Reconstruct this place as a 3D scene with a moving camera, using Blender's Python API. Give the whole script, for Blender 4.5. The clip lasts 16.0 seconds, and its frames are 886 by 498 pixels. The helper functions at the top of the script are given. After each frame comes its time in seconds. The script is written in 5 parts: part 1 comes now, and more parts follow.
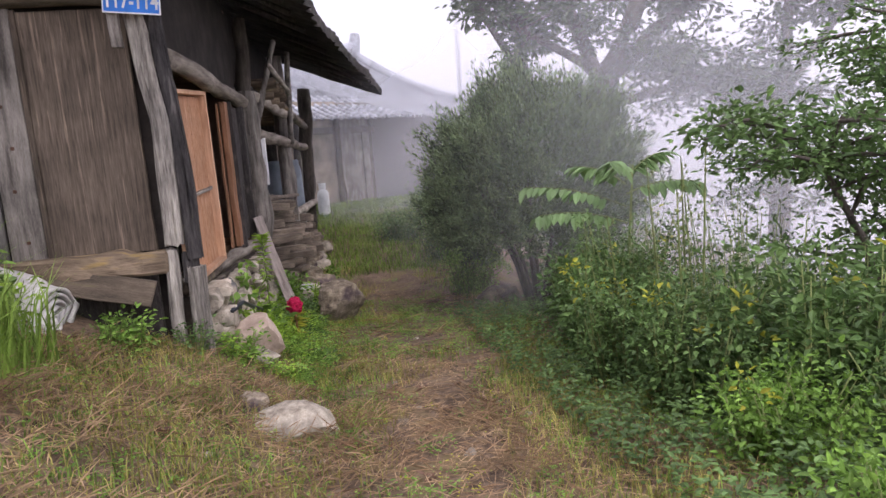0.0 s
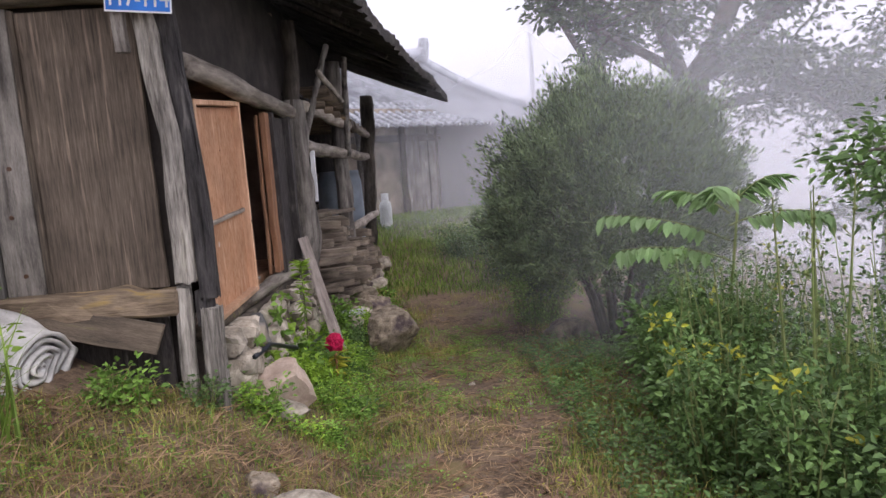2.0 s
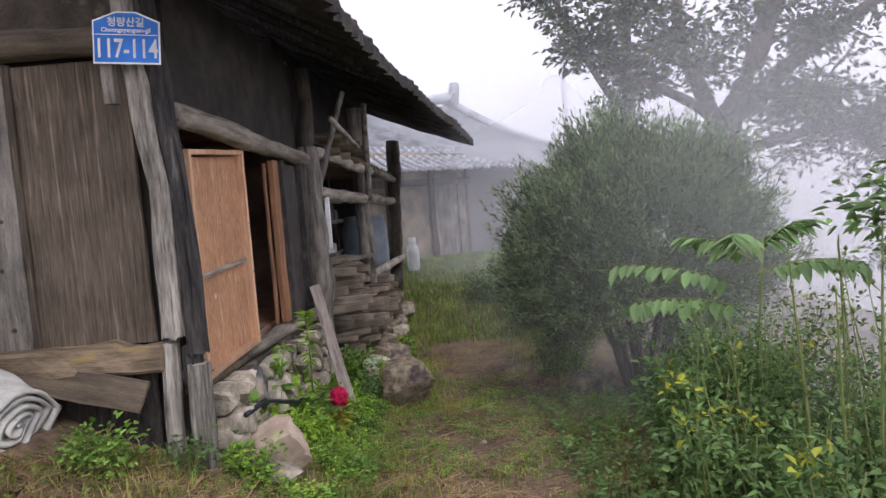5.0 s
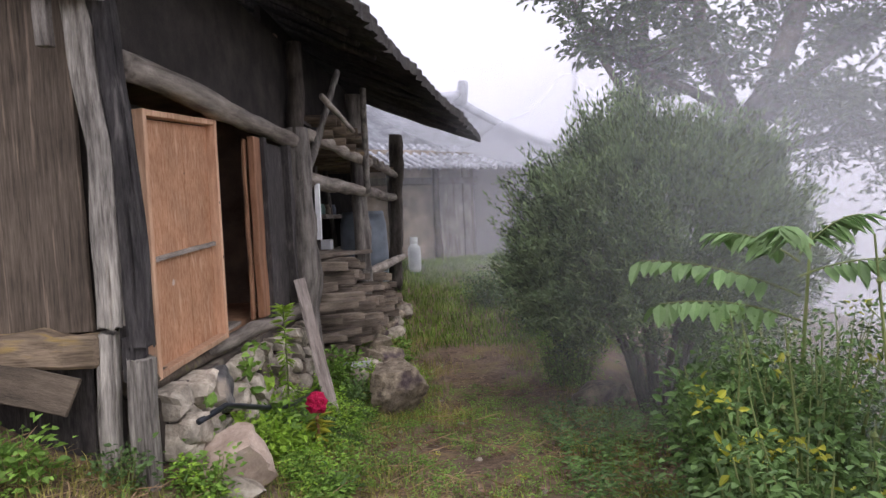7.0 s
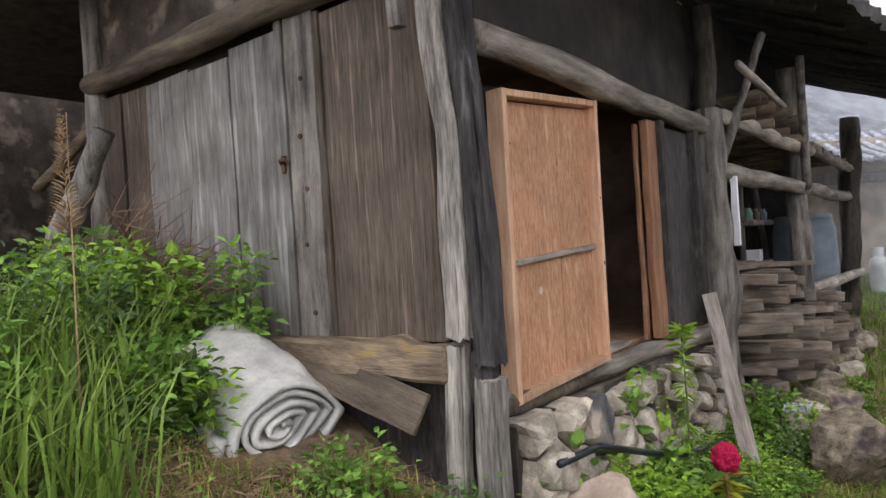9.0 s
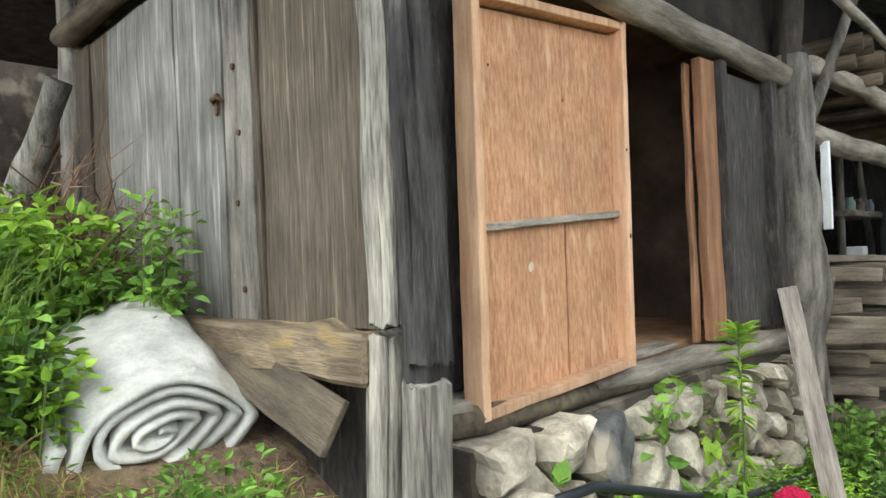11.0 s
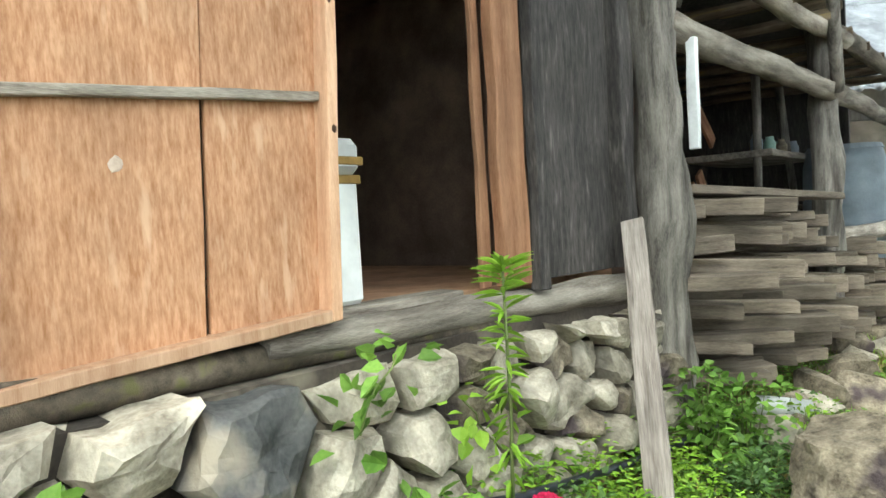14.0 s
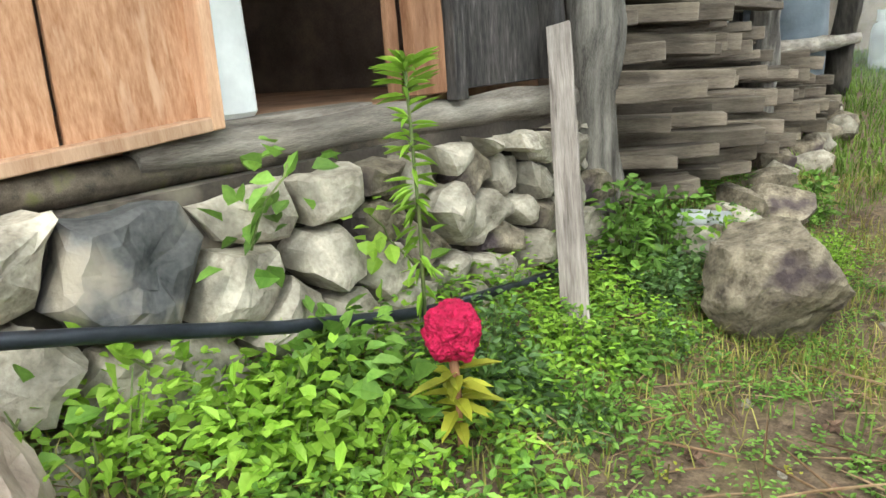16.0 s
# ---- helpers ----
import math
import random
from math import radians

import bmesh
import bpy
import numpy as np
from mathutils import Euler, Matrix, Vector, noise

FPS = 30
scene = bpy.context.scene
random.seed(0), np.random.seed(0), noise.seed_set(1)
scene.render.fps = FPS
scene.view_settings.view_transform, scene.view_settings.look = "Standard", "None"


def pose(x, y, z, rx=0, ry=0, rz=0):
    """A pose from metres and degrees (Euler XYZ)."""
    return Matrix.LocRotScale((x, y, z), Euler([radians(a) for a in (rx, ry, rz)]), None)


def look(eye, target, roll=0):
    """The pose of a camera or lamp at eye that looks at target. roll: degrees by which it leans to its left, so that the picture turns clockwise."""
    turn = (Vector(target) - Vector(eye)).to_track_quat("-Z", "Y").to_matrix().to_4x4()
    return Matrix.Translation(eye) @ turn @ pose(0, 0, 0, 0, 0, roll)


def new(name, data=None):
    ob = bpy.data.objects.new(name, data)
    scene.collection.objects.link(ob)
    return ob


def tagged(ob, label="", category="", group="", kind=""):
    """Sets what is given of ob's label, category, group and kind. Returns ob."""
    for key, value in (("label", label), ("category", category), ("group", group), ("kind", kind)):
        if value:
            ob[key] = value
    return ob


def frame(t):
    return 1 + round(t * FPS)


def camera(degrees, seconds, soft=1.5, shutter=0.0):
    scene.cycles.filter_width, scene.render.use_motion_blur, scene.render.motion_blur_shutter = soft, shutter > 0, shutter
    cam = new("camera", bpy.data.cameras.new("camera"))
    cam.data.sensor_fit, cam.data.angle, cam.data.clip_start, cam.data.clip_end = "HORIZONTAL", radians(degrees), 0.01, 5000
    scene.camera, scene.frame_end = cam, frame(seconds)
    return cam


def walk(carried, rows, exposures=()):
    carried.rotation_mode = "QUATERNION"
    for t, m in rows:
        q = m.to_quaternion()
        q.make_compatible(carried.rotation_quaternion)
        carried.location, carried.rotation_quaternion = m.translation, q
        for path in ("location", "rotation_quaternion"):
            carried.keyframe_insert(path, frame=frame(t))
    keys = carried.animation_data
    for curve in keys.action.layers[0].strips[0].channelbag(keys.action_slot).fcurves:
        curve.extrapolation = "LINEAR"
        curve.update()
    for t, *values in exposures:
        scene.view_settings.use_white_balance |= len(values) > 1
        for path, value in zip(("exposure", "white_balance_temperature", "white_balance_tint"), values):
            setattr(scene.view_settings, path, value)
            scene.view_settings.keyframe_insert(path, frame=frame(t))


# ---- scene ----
cam = camera(68.1, 16.0)
EXPO = [(0, 0.22, 6500, 24), (4, 0.1, 6450, 18), (7, 0.1, 6450, 20), (8.7, 0.22, 6500, 16), (10.8, 0.95, 6500, 0), (13.5, 1.17, 6500, -2), (14.5, 1.4, 6500, -8), (15.5, 1.42, 6500, -2), (16, 1.27, 6500, -2)]
PATH = [
    (0, (-0.049, 0.53, 1.335), (0.212, 2.491, 1.041), -4.5),
    (0.5, (0.009, 0.928, 1.256), (0.138, 2.896, 0.926), -4.2),
    (1, (0.096, 1.307, 1.263), (0.171, 3.278, 0.934), -4.7),
    (1.5, (0.212, 1.529, 1.358), (0.287, 3.503, 1.046), -4.5),
    (2, (0.179, 1.539, 1.459), (0.231, 3.521, 1.195), -4.1),
    (2.5, (0.152, 1.513, 1.571), (0.16, 3.495, 1.303), -5.5),
    (3, (0.219, 1.521, 1.635), (0.183, 3.502, 1.358), -5.6),
    (3.5, (0.233, 1.549, 1.626), (0.172, 3.533, 1.375), -5.2),
    (4, (0.217, 1.529, 1.634), (0.136, 3.518, 1.442), -5.6),
    (4.5, (0.402, 1.614, 1.555), (0.3, 3.607, 1.416), -6.5),
    (4.7, (0.442, 1.686, 1.52), (0.348, 3.679, 1.386), -5.6),
    (6.8, (0.595, 2.408, 1.358), (0.618, 4.405, 1.246), -3.1),
    (7, (0.535, 2.505, 1.301), (0.461, 4.501, 1.191), -2.9),
    (7.5, (0.309, 2.797, 1.268), (-0.014, 4.768, 1.164), -3.1),
    (8, (0.252, 2.993, 1.187), (-0.326, 4.906, 1.116), -4.9),
    (8.5, (0.404, 3.312, 1.169), (-0.616, 5.032, 1.156), -5.2),
    (8.7, (0.44, 3.418, 1.176), (-0.692, 5.067, 1.173), -4.5),
    (10.8, (0.29, 4.608, 0.966), (-1.115, 6.03, 1.016), -2.5),
    (11, (0.256, 4.703, 0.959), (-1.166, 6.108, 0.992), -2.6),
    (11.5, (0.174, 4.934, 0.976), (-1.287, 6.299, 1.003), -2.7),
    (12, (0.23, 5.161, 0.931), (-1.253, 6.504, 0.962), -3.6),
    (12.5, (0.398, 5.521, 0.865), (-1.106, 6.839, 0.909), -3.5),
    (13, (0.404, 5.74, 0.769), (-1.101, 7.056, 0.801), -2.8),
    (13.5, (0.333, 6.042, 0.754), (-1.11, 7.426, 0.728), -3.0),
    (14, (0.345, 6.286, 0.689), (-1.015, 7.751, 0.617), -3.4),
    (14.5, (0.343, 6.431, 0.656), (-0.963, 7.938, 0.496), -3.2),
    (15, (0.323, 6.486, 0.636), (-0.944, 8.011, 0.374), -3.5),
    (15.5, (0.34, 6.495, 0.586), (-0.909, 8.008, 0.197), -4.2),
    (16, (0.344, 6.491, 0.541), (-0.868, 7.981, -0.016), -4.8),
]
walk(cam, [(t, look(eye, target, roll)) for t, eye, target, roll in PATH],
     exposures=EXPO)

# ---- world and light ----
world = bpy.data.worlds.new("overcast_sky")
scene.world = world
world.use_nodes = True
wn, wl = world.node_tree.nodes, world.node_tree.links
sky = wn.new("ShaderNodeTexSky")
sky.sky_type, sky.sun_disc = "NISHITA", False
sky.sun_elevation, sky.sun_rotation = radians(55), radians(150)
cloud = wn.new("ShaderNodeMixRGB")
cloud.inputs[0].default_value = 0.93
cloud.inputs[2].default_value = (9.45, 9.75, 10.6, 1)
wl.new(sky.outputs[0], cloud.inputs[1])
wl.new(cloud.outputs[0], wn["Background"].inputs[0])
wn["Background"].inputs[1].default_value = 0.17
sun = new("sun", bpy.data.lights.new("sun", "SUN"))
sun.data.energy, sun.data.angle, sun.data.color = 1.0, radians(25), (1.0, 0.97, 0.92)
sun.matrix_world = look((3, -4, 9), (0, 3, 0))
scene.cycles.transparent_max_bounces = 16

# ---- materials ----


def material(name, dark, light, scale=6.0, stretch=(1, 1, 1), rough=0.8, bump=0.3, spots=None, spread=0.25, island=False, fine=60.0,
             spot_scale=3.0, spot_level=0.55, metal=0.0, soft_light=0.0, patchy=0.3):
    """Two tones mixed by stretched noise, fine grain relief, stains, and a tone of its own for each piece."""
    m = bpy.data.materials.new(name)
    m.use_nodes = True
    n, l = m.node_tree.nodes, m.node_tree.links
    bsdf = n["Principled BSDF"]
    co, mp = n.new("ShaderNodeTexCoord"), n.new("ShaderNodeMapping")
    mp.inputs["Scale"].default_value = stretch
    l.new(co.outputs["Object"], mp.inputs["Vector"])
    big, small = n.new("ShaderNodeTexNoise"), n.new("ShaderNodeTexNoise")
    big.inputs["Scale"].default_value, big.inputs["Detail"].default_value, big.inputs["Roughness"].default_value = scale, 6, 0.65
    small.inputs["Scale"].default_value, small.inputs["Detail"].default_value = fine, 4
    l.new(mp.outputs[0], big.inputs["Vector"]), l.new(mp.outputs[0], small.inputs["Vector"])
    ramp = n.new("ShaderNodeValToRGB")
    ramp.color_ramp.elements[0].position, ramp.color_ramp.elements[1].position = 0.32, 0.68
    ramp.color_ramp.elements[0].color, ramp.color_ramp.elements[1].color = (*dark, 1), (*light, 1)
    add = n.new("ShaderNodeMath")
    add.operation = "MULTIPLY_ADD"
    add.inputs[1].default_value = 0.35
    l.new(small.outputs[0], add.inputs[0])
    sub = n.new("ShaderNodeMath")
    sub.operation = "SUBTRACT"
    sub.inputs[1].default_value = 0.175
    l.new(big.outputs[0], sub.inputs[0]), l.new(sub.outputs[0], add.inputs[2]), l.new(add.outputs[0], ramp.inputs[0])
    colour = ramp.outputs[0]
    if spots:
        st = n.new("ShaderNodeTexNoise")
        st.inputs["Scale"].default_value, st.inputs["Detail"].default_value = spot_scale, 5
        l.new((co.outputs["Object"] if stretch == (1, 1, 1) else mp.outputs[0]), st.inputs["Vector"])
        sr = n.new("ShaderNodeMapRange")
        sr.inputs["From Min"].default_value, sr.inputs["From Max"].default_value = spot_level, spot_level + 0.12
        l.new(st.outputs[0], sr.inputs[0])
        mix = n.new("ShaderNodeMixRGB")
        mix.inputs[2].default_value = (*spots, 1)
        l.new(sr.outputs[0], mix.inputs[0]), l.new(colour, mix.inputs[1])
        colour = mix.outputs[0]
    rnd = n.new("ShaderNodeNewGeometry").outputs["Random Per Island"] if island else n.new("ShaderNodeObjectInfo").outputs["Random"]
    vr = n.new("ShaderNodeMapRange")
    vr.inputs["To Min"].default_value, vr.inputs["To Max"].default_value = 1 - spread, 1 + spread
    l.new(rnd, vr.inputs[0])
    hsv = n.new("ShaderNodeHueSaturation")
    patch, pr, pm = n.new("ShaderNodeTexNoise"), n.new("ShaderNodeMapRange"), n.new("ShaderNodeMath")
    patch.inputs["Scale"].default_value, patch.inputs["Detail"].default_value = 2.6, 4
    pr.inputs["From Min"].default_value, pr.inputs["From Max"].default_value = 0.3, 0.7
    pr.inputs["To Min"].default_value, pr.inputs["To Max"].default_value = 1 - patchy, 1 + patchy
    pm.operation = "MULTIPLY"
    l.new(co.outputs["Object"], patch.inputs["Vector"]), l.new(patch.outputs[0], pr.inputs[0]), l.new(pr.outputs[0], pm.inputs[0]), l.new(vr.outputs[0], pm.inputs[1])
    l.new(pm.outputs[0], hsv.inputs["Value"]), l.new(colour, hsv.inputs["Color"])
    l.new(hsv.outputs[0], bsdf.inputs["Base Color"])
    bsdf.inputs["Roughness"].default_value, bsdf.inputs["Metallic"].default_value = rough, metal
    bsdf.inputs["Specular IOR Level"].default_value = 0.3
    if bump:
        b = n.new("ShaderNodeBump")
        b.inputs["Strength"].default_value, b.inputs["Distance"].default_value = bump, 0.02
        l.new(add.outputs[0], b.inputs["Height"]), l.new(b.outputs[0], bsdf.inputs["Normal"])
    if soft_light:
        tr, ms = n.new("ShaderNodeBsdfTranslucent"), n.new("ShaderNodeMixShader")
        ms.inputs[0].default_value = soft_light
        l.new(hsv.outputs[0], tr.inputs[0]), l.new(bsdf.outputs[0], ms.inputs[1]), l.new(tr.outputs[0], ms.inputs[2])
        l.new(ms.outputs[0], n["Material Output"].inputs[0])
    return m


UP, ALONG_X, ALONG_Y = (5, 5, 0.55), (0.55, 5, 5), (5, 0.55, 5)
GREY_UP = material("weathered_grey_upright", (0.07, 0.06, 0.052), (0.30, 0.27, 0.235), 3, UP, 0.9, 0.9, (0.035, 0.028, 0.025), spot_level=0.58, spot_scale=1.1)
GREY_Y = material("weathered_grey_beam", (0.13, 0.105, 0.085), (0.42, 0.37, 0.31), 3, ALONG_Y, 0.9, 0.7, (0.06, 0.05, 0.04), spot_level=0.62, spot_scale=1.2)
# Mossy log brown, darkened to carry the shadow under the eave.
BEAM_SHADED = material("shaded_eave_log", (0.05, 0.04, 0.03), (0.16, 0.125, 0.09), 3, ALONG_X, 0.9, 0.6, (0.13, 0.12, 0.05), spot_level=0.6)
GREY_X = material("weathered_beam_mossy", (0.07, 0.05, 0.034), (0.225, 0.17, 0.115), 3, ALONG_X, 0.9, 0.8, (0.25, 0.17, 0.05), spot_level=0.6, fine=20)
PLY_GREY = material("weathered_plywood_grey", (0.10, 0.092, 0.082), (0.215, 0.203, 0.186), 2.2, (12, 12, 1.0), 0.9, 0.4, (0.29, 0.275, 0.255), fine=14, spot_scale=1.2)
POST_PALE = material("silvered_post_wood", (0.085, 0.075, 0.065), (0.37, 0.34, 0.295), 2.2, (9, 9, 0.9), 0.9, 0.9, (0.06, 0.05, 0.043), fine=12, spot_scale=1.3, spot_level=0.6)
POST_DARK = material("dark_post_wood", (0.018, 0.016, 0.016), (0.085, 0.077, 0.074), 2.4, (8, 8, 1.3), 0.85, 0.9, (0.22, 0.20, 0.18), fine=12, spot_scale=1.2, spot_level=0.63)
PLY_BROWN = material("weathered_plywood_brown", (0.05, 0.038, 0.028), (0.128, 0.10, 0.075), 4, (16, 16, 0.8), 0.9, 0.5, (0.20, 0.15, 0.11), fine=14, spot_scale=2.2, spot_level=0.6)
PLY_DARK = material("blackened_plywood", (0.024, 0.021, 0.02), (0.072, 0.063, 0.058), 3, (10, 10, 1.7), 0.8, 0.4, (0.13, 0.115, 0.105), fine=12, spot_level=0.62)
PLY_NEW = material("orange_plywood", (0.33, 0.15, 0.07), (0.54, 0.305, 0.18), 4, (15, 15, 3.2), 0.75, 0.15, (0.58, 0.36, 0.23), fine=10, spot_scale=1.4, spot_level=0.6, patchy=0.16, spread=0.06)
FRAME_NEW = material("planed_pine_frame", (0.37, 0.20, 0.115), (0.57, 0.37, 0.24), 3, (8, 8, 0.8), 0.75, 0.2, patchy=0.1)
FLOOR_PLY = material("dusty_brown_floorboard", (0.30, 0.16, 0.09), (0.44, 0.26, 0.16), 5, (2, 2, 2), 0.85, 0.1)
JAMB = material("brown_jamb_wood", (0.20, 0.09, 0.045), (0.40, 0.21, 0.12), 3, UP, 0.85, 0.3)
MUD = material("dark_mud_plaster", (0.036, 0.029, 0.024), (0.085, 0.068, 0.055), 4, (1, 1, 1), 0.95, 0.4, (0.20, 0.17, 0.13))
ROOM = material("near_black_wall", (0.02, 0.017, 0.015), (0.046, 0.038, 0.033), 4, (1, 1, 1), 0.95, 0.3)
INTERIOR = material("brown_inner_wall", (0.12, 0.085, 0.065), (0.24, 0.17, 0.13), 3, (1, 1, 1), 0.95, 0.3)
ROOF = material("blackened_shingle", (0.018, 0.016, 0.015), (0.06, 0.055, 0.05), 9, (1, 1, 1), 0.95, 0.8)
STONE = material("field_stone", (0.20, 0.17, 0.13), (0.52, 0.46, 0.37), 9, (1, 1, 1), 0.9, 0.6, (0.17, 0.15, 0.12), 0.22, spot_level=0.56)
STONE_BLACK = material("dark_slate_stone", (0.05, 0.052, 0.055), (0.16, 0.155, 0.15), 4, (1, 1, 1), 0.8, 0.4, (0.32, 0.27, 0.21), spot_level=0.52)
STONE_PINK = material("pale_pink_stone", (0.36, 0.27, 0.21), (0.58, 0.46, 0.37), 5, (1, 1, 1), 0.9, 0.5, (0.28, 0.26, 0.2), spot_level=0.6)
STONE_MOSS = material("brown_mossy_rock", (0.09, 0.07, 0.05), (0.36, 0.30, 0.22), 9, (1, 1, 1), 0.9, 1.0, (0.065, 0.048, 0.05), spot_level=0.53)
SOIL = material("path_soil", (0.07, 0.047, 0.032), (0.25, 0.175, 0.115), 16, (1, 1, 1), 0.97, 1.0, (0.15, 0.115, 0.055), spot_scale=2.6, spot_level=0.52, spread=0.0, fine=90)
FELT = material("white_felt_blanket", (0.48, 0.465, 0.425), (0.68, 0.665, 0.625), 9, (1, 1, 1), 0.97, 0.5, (0.42, 0.38, 0.31), spot_level=0.6)
FOAM = material("white_foam", (0.78, 0.78, 0.75), (0.86, 0.86, 0.83), 5, (1, 1, 1), 0.6, 0.1)
TAPE = material("brown_tape", (0.30, 0.17, 0.05), (0.45, 0.28, 0.09), 5, (1, 1, 1), 0.35, 0.0)
SIGN_BLUE = material("blue_enamel", (0.012, 0.13, 0.47), (0.015, 0.15, 0.52), 4, (1, 1, 1), 0.4, 0.0)
SIGN_WHITE = material("white_enamel", (0.80, 0.80, 0.80), (0.84, 0.84, 0.84), 4, (1, 1, 1), 0.4, 0.0)
HOSE = material("black_rubber", (0.012, 0.014, 0.018), (0.03, 0.035, 0.045), 8, (1, 1, 1), 0.35, 0.0)
BARREL = material("grey_blue_plastic", (0.16, 0.19, 0.22), (0.22, 0.25, 0.28), 3, (1, 1, 1), 0.6, 0.1)
GAS = material("grey_white_gas_paint", (0.50, 0.52, 0.50), (0.62, 0.64, 0.62), 6, (1, 1, 1), 0.5, 0.1)
GAS_GREEN = material("faded_green_paint", (0.22, 0.36, 0.30), (0.30, 0.44, 0.38), 6, (1, 1, 1), 0.5, 0.1)
TILE = material("grey_roof_tile", (0.24, 0.25, 0.27), (0.42, 0.43, 0.46), 5, (1, 1, 1), 0.45, 0.3)
PLASTER = material("clay_plaster", (0.30, 0.25, 0.20), (0.42, 0.36, 0.29), 2, (1, 1, 1), 0.95, 0.2)
PLANK_FAR = material("grey_house_planks", (0.14, 0.125, 0.11), (0.28, 0.255, 0.23), 3, UP, 0.9, 0.3)
RED_WOOD = material("dark_red_board", (0.10, 0.03, 0.02), (0.18, 0.06, 0.04), 3, (1, 1, 1), 0.8, 0.2)
RUST = material("rusty_iron", (0.06, 0.035, 0.025), (0.14, 0.08, 0.05), 20, (1, 1, 1), 0.7, 0.3, metal=0.6)
WHITE_CLOTH = material("white_plastic_strip", (0.62, 0.62, 0.62), (0.74, 0.74, 0.74), 5, (1, 1, 1), 0.7, 0.1)
CONCRETE = material("pole_concrete", (0.40, 0.40, 0.40), (0.50, 0.50, 0.50), 4, (1, 1, 1), 0.9, 0.1)
BARK = material("dark_bark", (0.045, 0.037, 0.03), (0.13, 0.11, 0.09), 5, (5, 5, 1), 0.95, 0.8)
LUMBER = material("old_sawn_lumber", (0.085, 0.066, 0.05), (0.27, 0.22, 0.17), 3, ALONG_X, 0.9, 0.6, (0.05, 0.04, 0.03), 0.4, spot_level=0.6)
LUMBER_UP = material("pale_pinkish_plank", (0.14, 0.115, 0.10), (0.36, 0.31, 0.275), 2.4, (10, 10, 0.8), 0.9, 0.5, (0.08, 0.065, 0.055), fine=14, spot_level=0.62)
TWIG = material("dry_twigs", (0.10, 0.055, 0.035), (0.26, 0.16, 0.11), 9, (1, 1, 1), 0.9, 0.1, island=True, spread=0.4)
LEAF = material("weed_leaf", (0.10, 0.21, 0.03), (0.25, 0.41, 0.08), 3, (1, 1, 1), 0.55, 0.0, island=True, spread=0.45, soft_light=0.3)
LEAF_DEEP = material("shrub_leaf", (0.06, 0.12, 0.035), (0.145, 0.235, 0.07), 3, (1, 1, 1), 0.5, 0.0, island=True, spread=0.45, soft_light=0.25)
LEAF_BRIGHT = material("young_leaf", (0.20, 0.37, 0.03), (0.36, 0.53, 0.08), 3, (1, 1, 1), 0.5, 0.0, island=True, spread=0.3, soft_light=0.35)
LEAF_YELLOW = material("yellow_leaf", (0.30, 0.33, 0.03), (0.45, 0.42, 0.06), 3, (1, 1, 1), 0.5, 0.0, island=True, spread=0.3, soft_light=0.3)
LEAF_PALE = material("pale_compound_leaf", (0.14, 0.24, 0.085), (0.22, 0.33, 0.14), 3, (1, 1, 1), 0.5, 0.0, island=True, spread=0.2, soft_light=0.3)
NEEDLE = material("juniper_needle", (0.06, 0.098, 0.043), (0.16, 0.215, 0.09), 3, (1, 1, 1), 0.7, 0.0, island=True, spread=0.5, soft_light=0.15)
LEAF_TREE = material("tree_leaf", (0.035, 0.06, 0.025), (0.075, 0.105, 0.045), 3, (1, 1, 1), 0.6, 0.0, island=True, spread=0.4, soft_light=0.25)
GRASS = material("yellowing_grass", (0.20, 0.21, 0.04), (0.42, 0.35, 0.12), 1.2, (1, 1, 1), 0.7, 0.0, island=True, spread=0.45, soft_light=0.25)
GRASS_GREEN = material("green_grass", (0.12, 0.21, 0.03), (0.24, 0.34, 0.07), 1.5, (1, 1, 1), 0.6, 0.0, island=True, spread=0.4, soft_light=0.3)
STRAW = material("dead_straw", (0.20, 0.115, 0.062), (0.45, 0.325, 0.195), 2, (1, 1, 1), 0.85, 0.0, island=True, spread=0.4)
STEM = material("green_stem", (0.10, 0.15, 0.04), (0.20, 0.22, 0.08), 6, (1, 1, 1), 0.7, 0.0)
CRIMSON = material("crimson_velvet_flower", (0.26, 0.003, 0.03), (0.55, 0.008, 0.075), 30, (1, 1, 1), 0.8, 0.6, island=True, spread=0.25)

# ---- mesh helpers ----


def mesh_of(bm, name, mat, smooth=False):
    me = bpy.data.meshes.new(name)
    bm.to_mesh(me)
    bm.free()
    me.materials.append(mat)
    if smooth:
        me.shade_smooth()
    return me


def part(name, bm, mat, parent=None, label="", smooth=False):
    ob = new(name, mesh_of(bm, name, mat, smooth))
    ob.parent = parent
    return tagged(ob, label)


def thing(name, label, category, at=(0, 0, 0), group="", kind=""):
    e = new(name)
    e.empty_display_size = 0.1
    e.location = at
    return tagged(e, label, category, group, kind)


def solo(name, bm, mat, label, category, smooth=False, group="", kind=""):
    return tagged(part(name, bm, mat, None, "", smooth), label, category, group, kind)


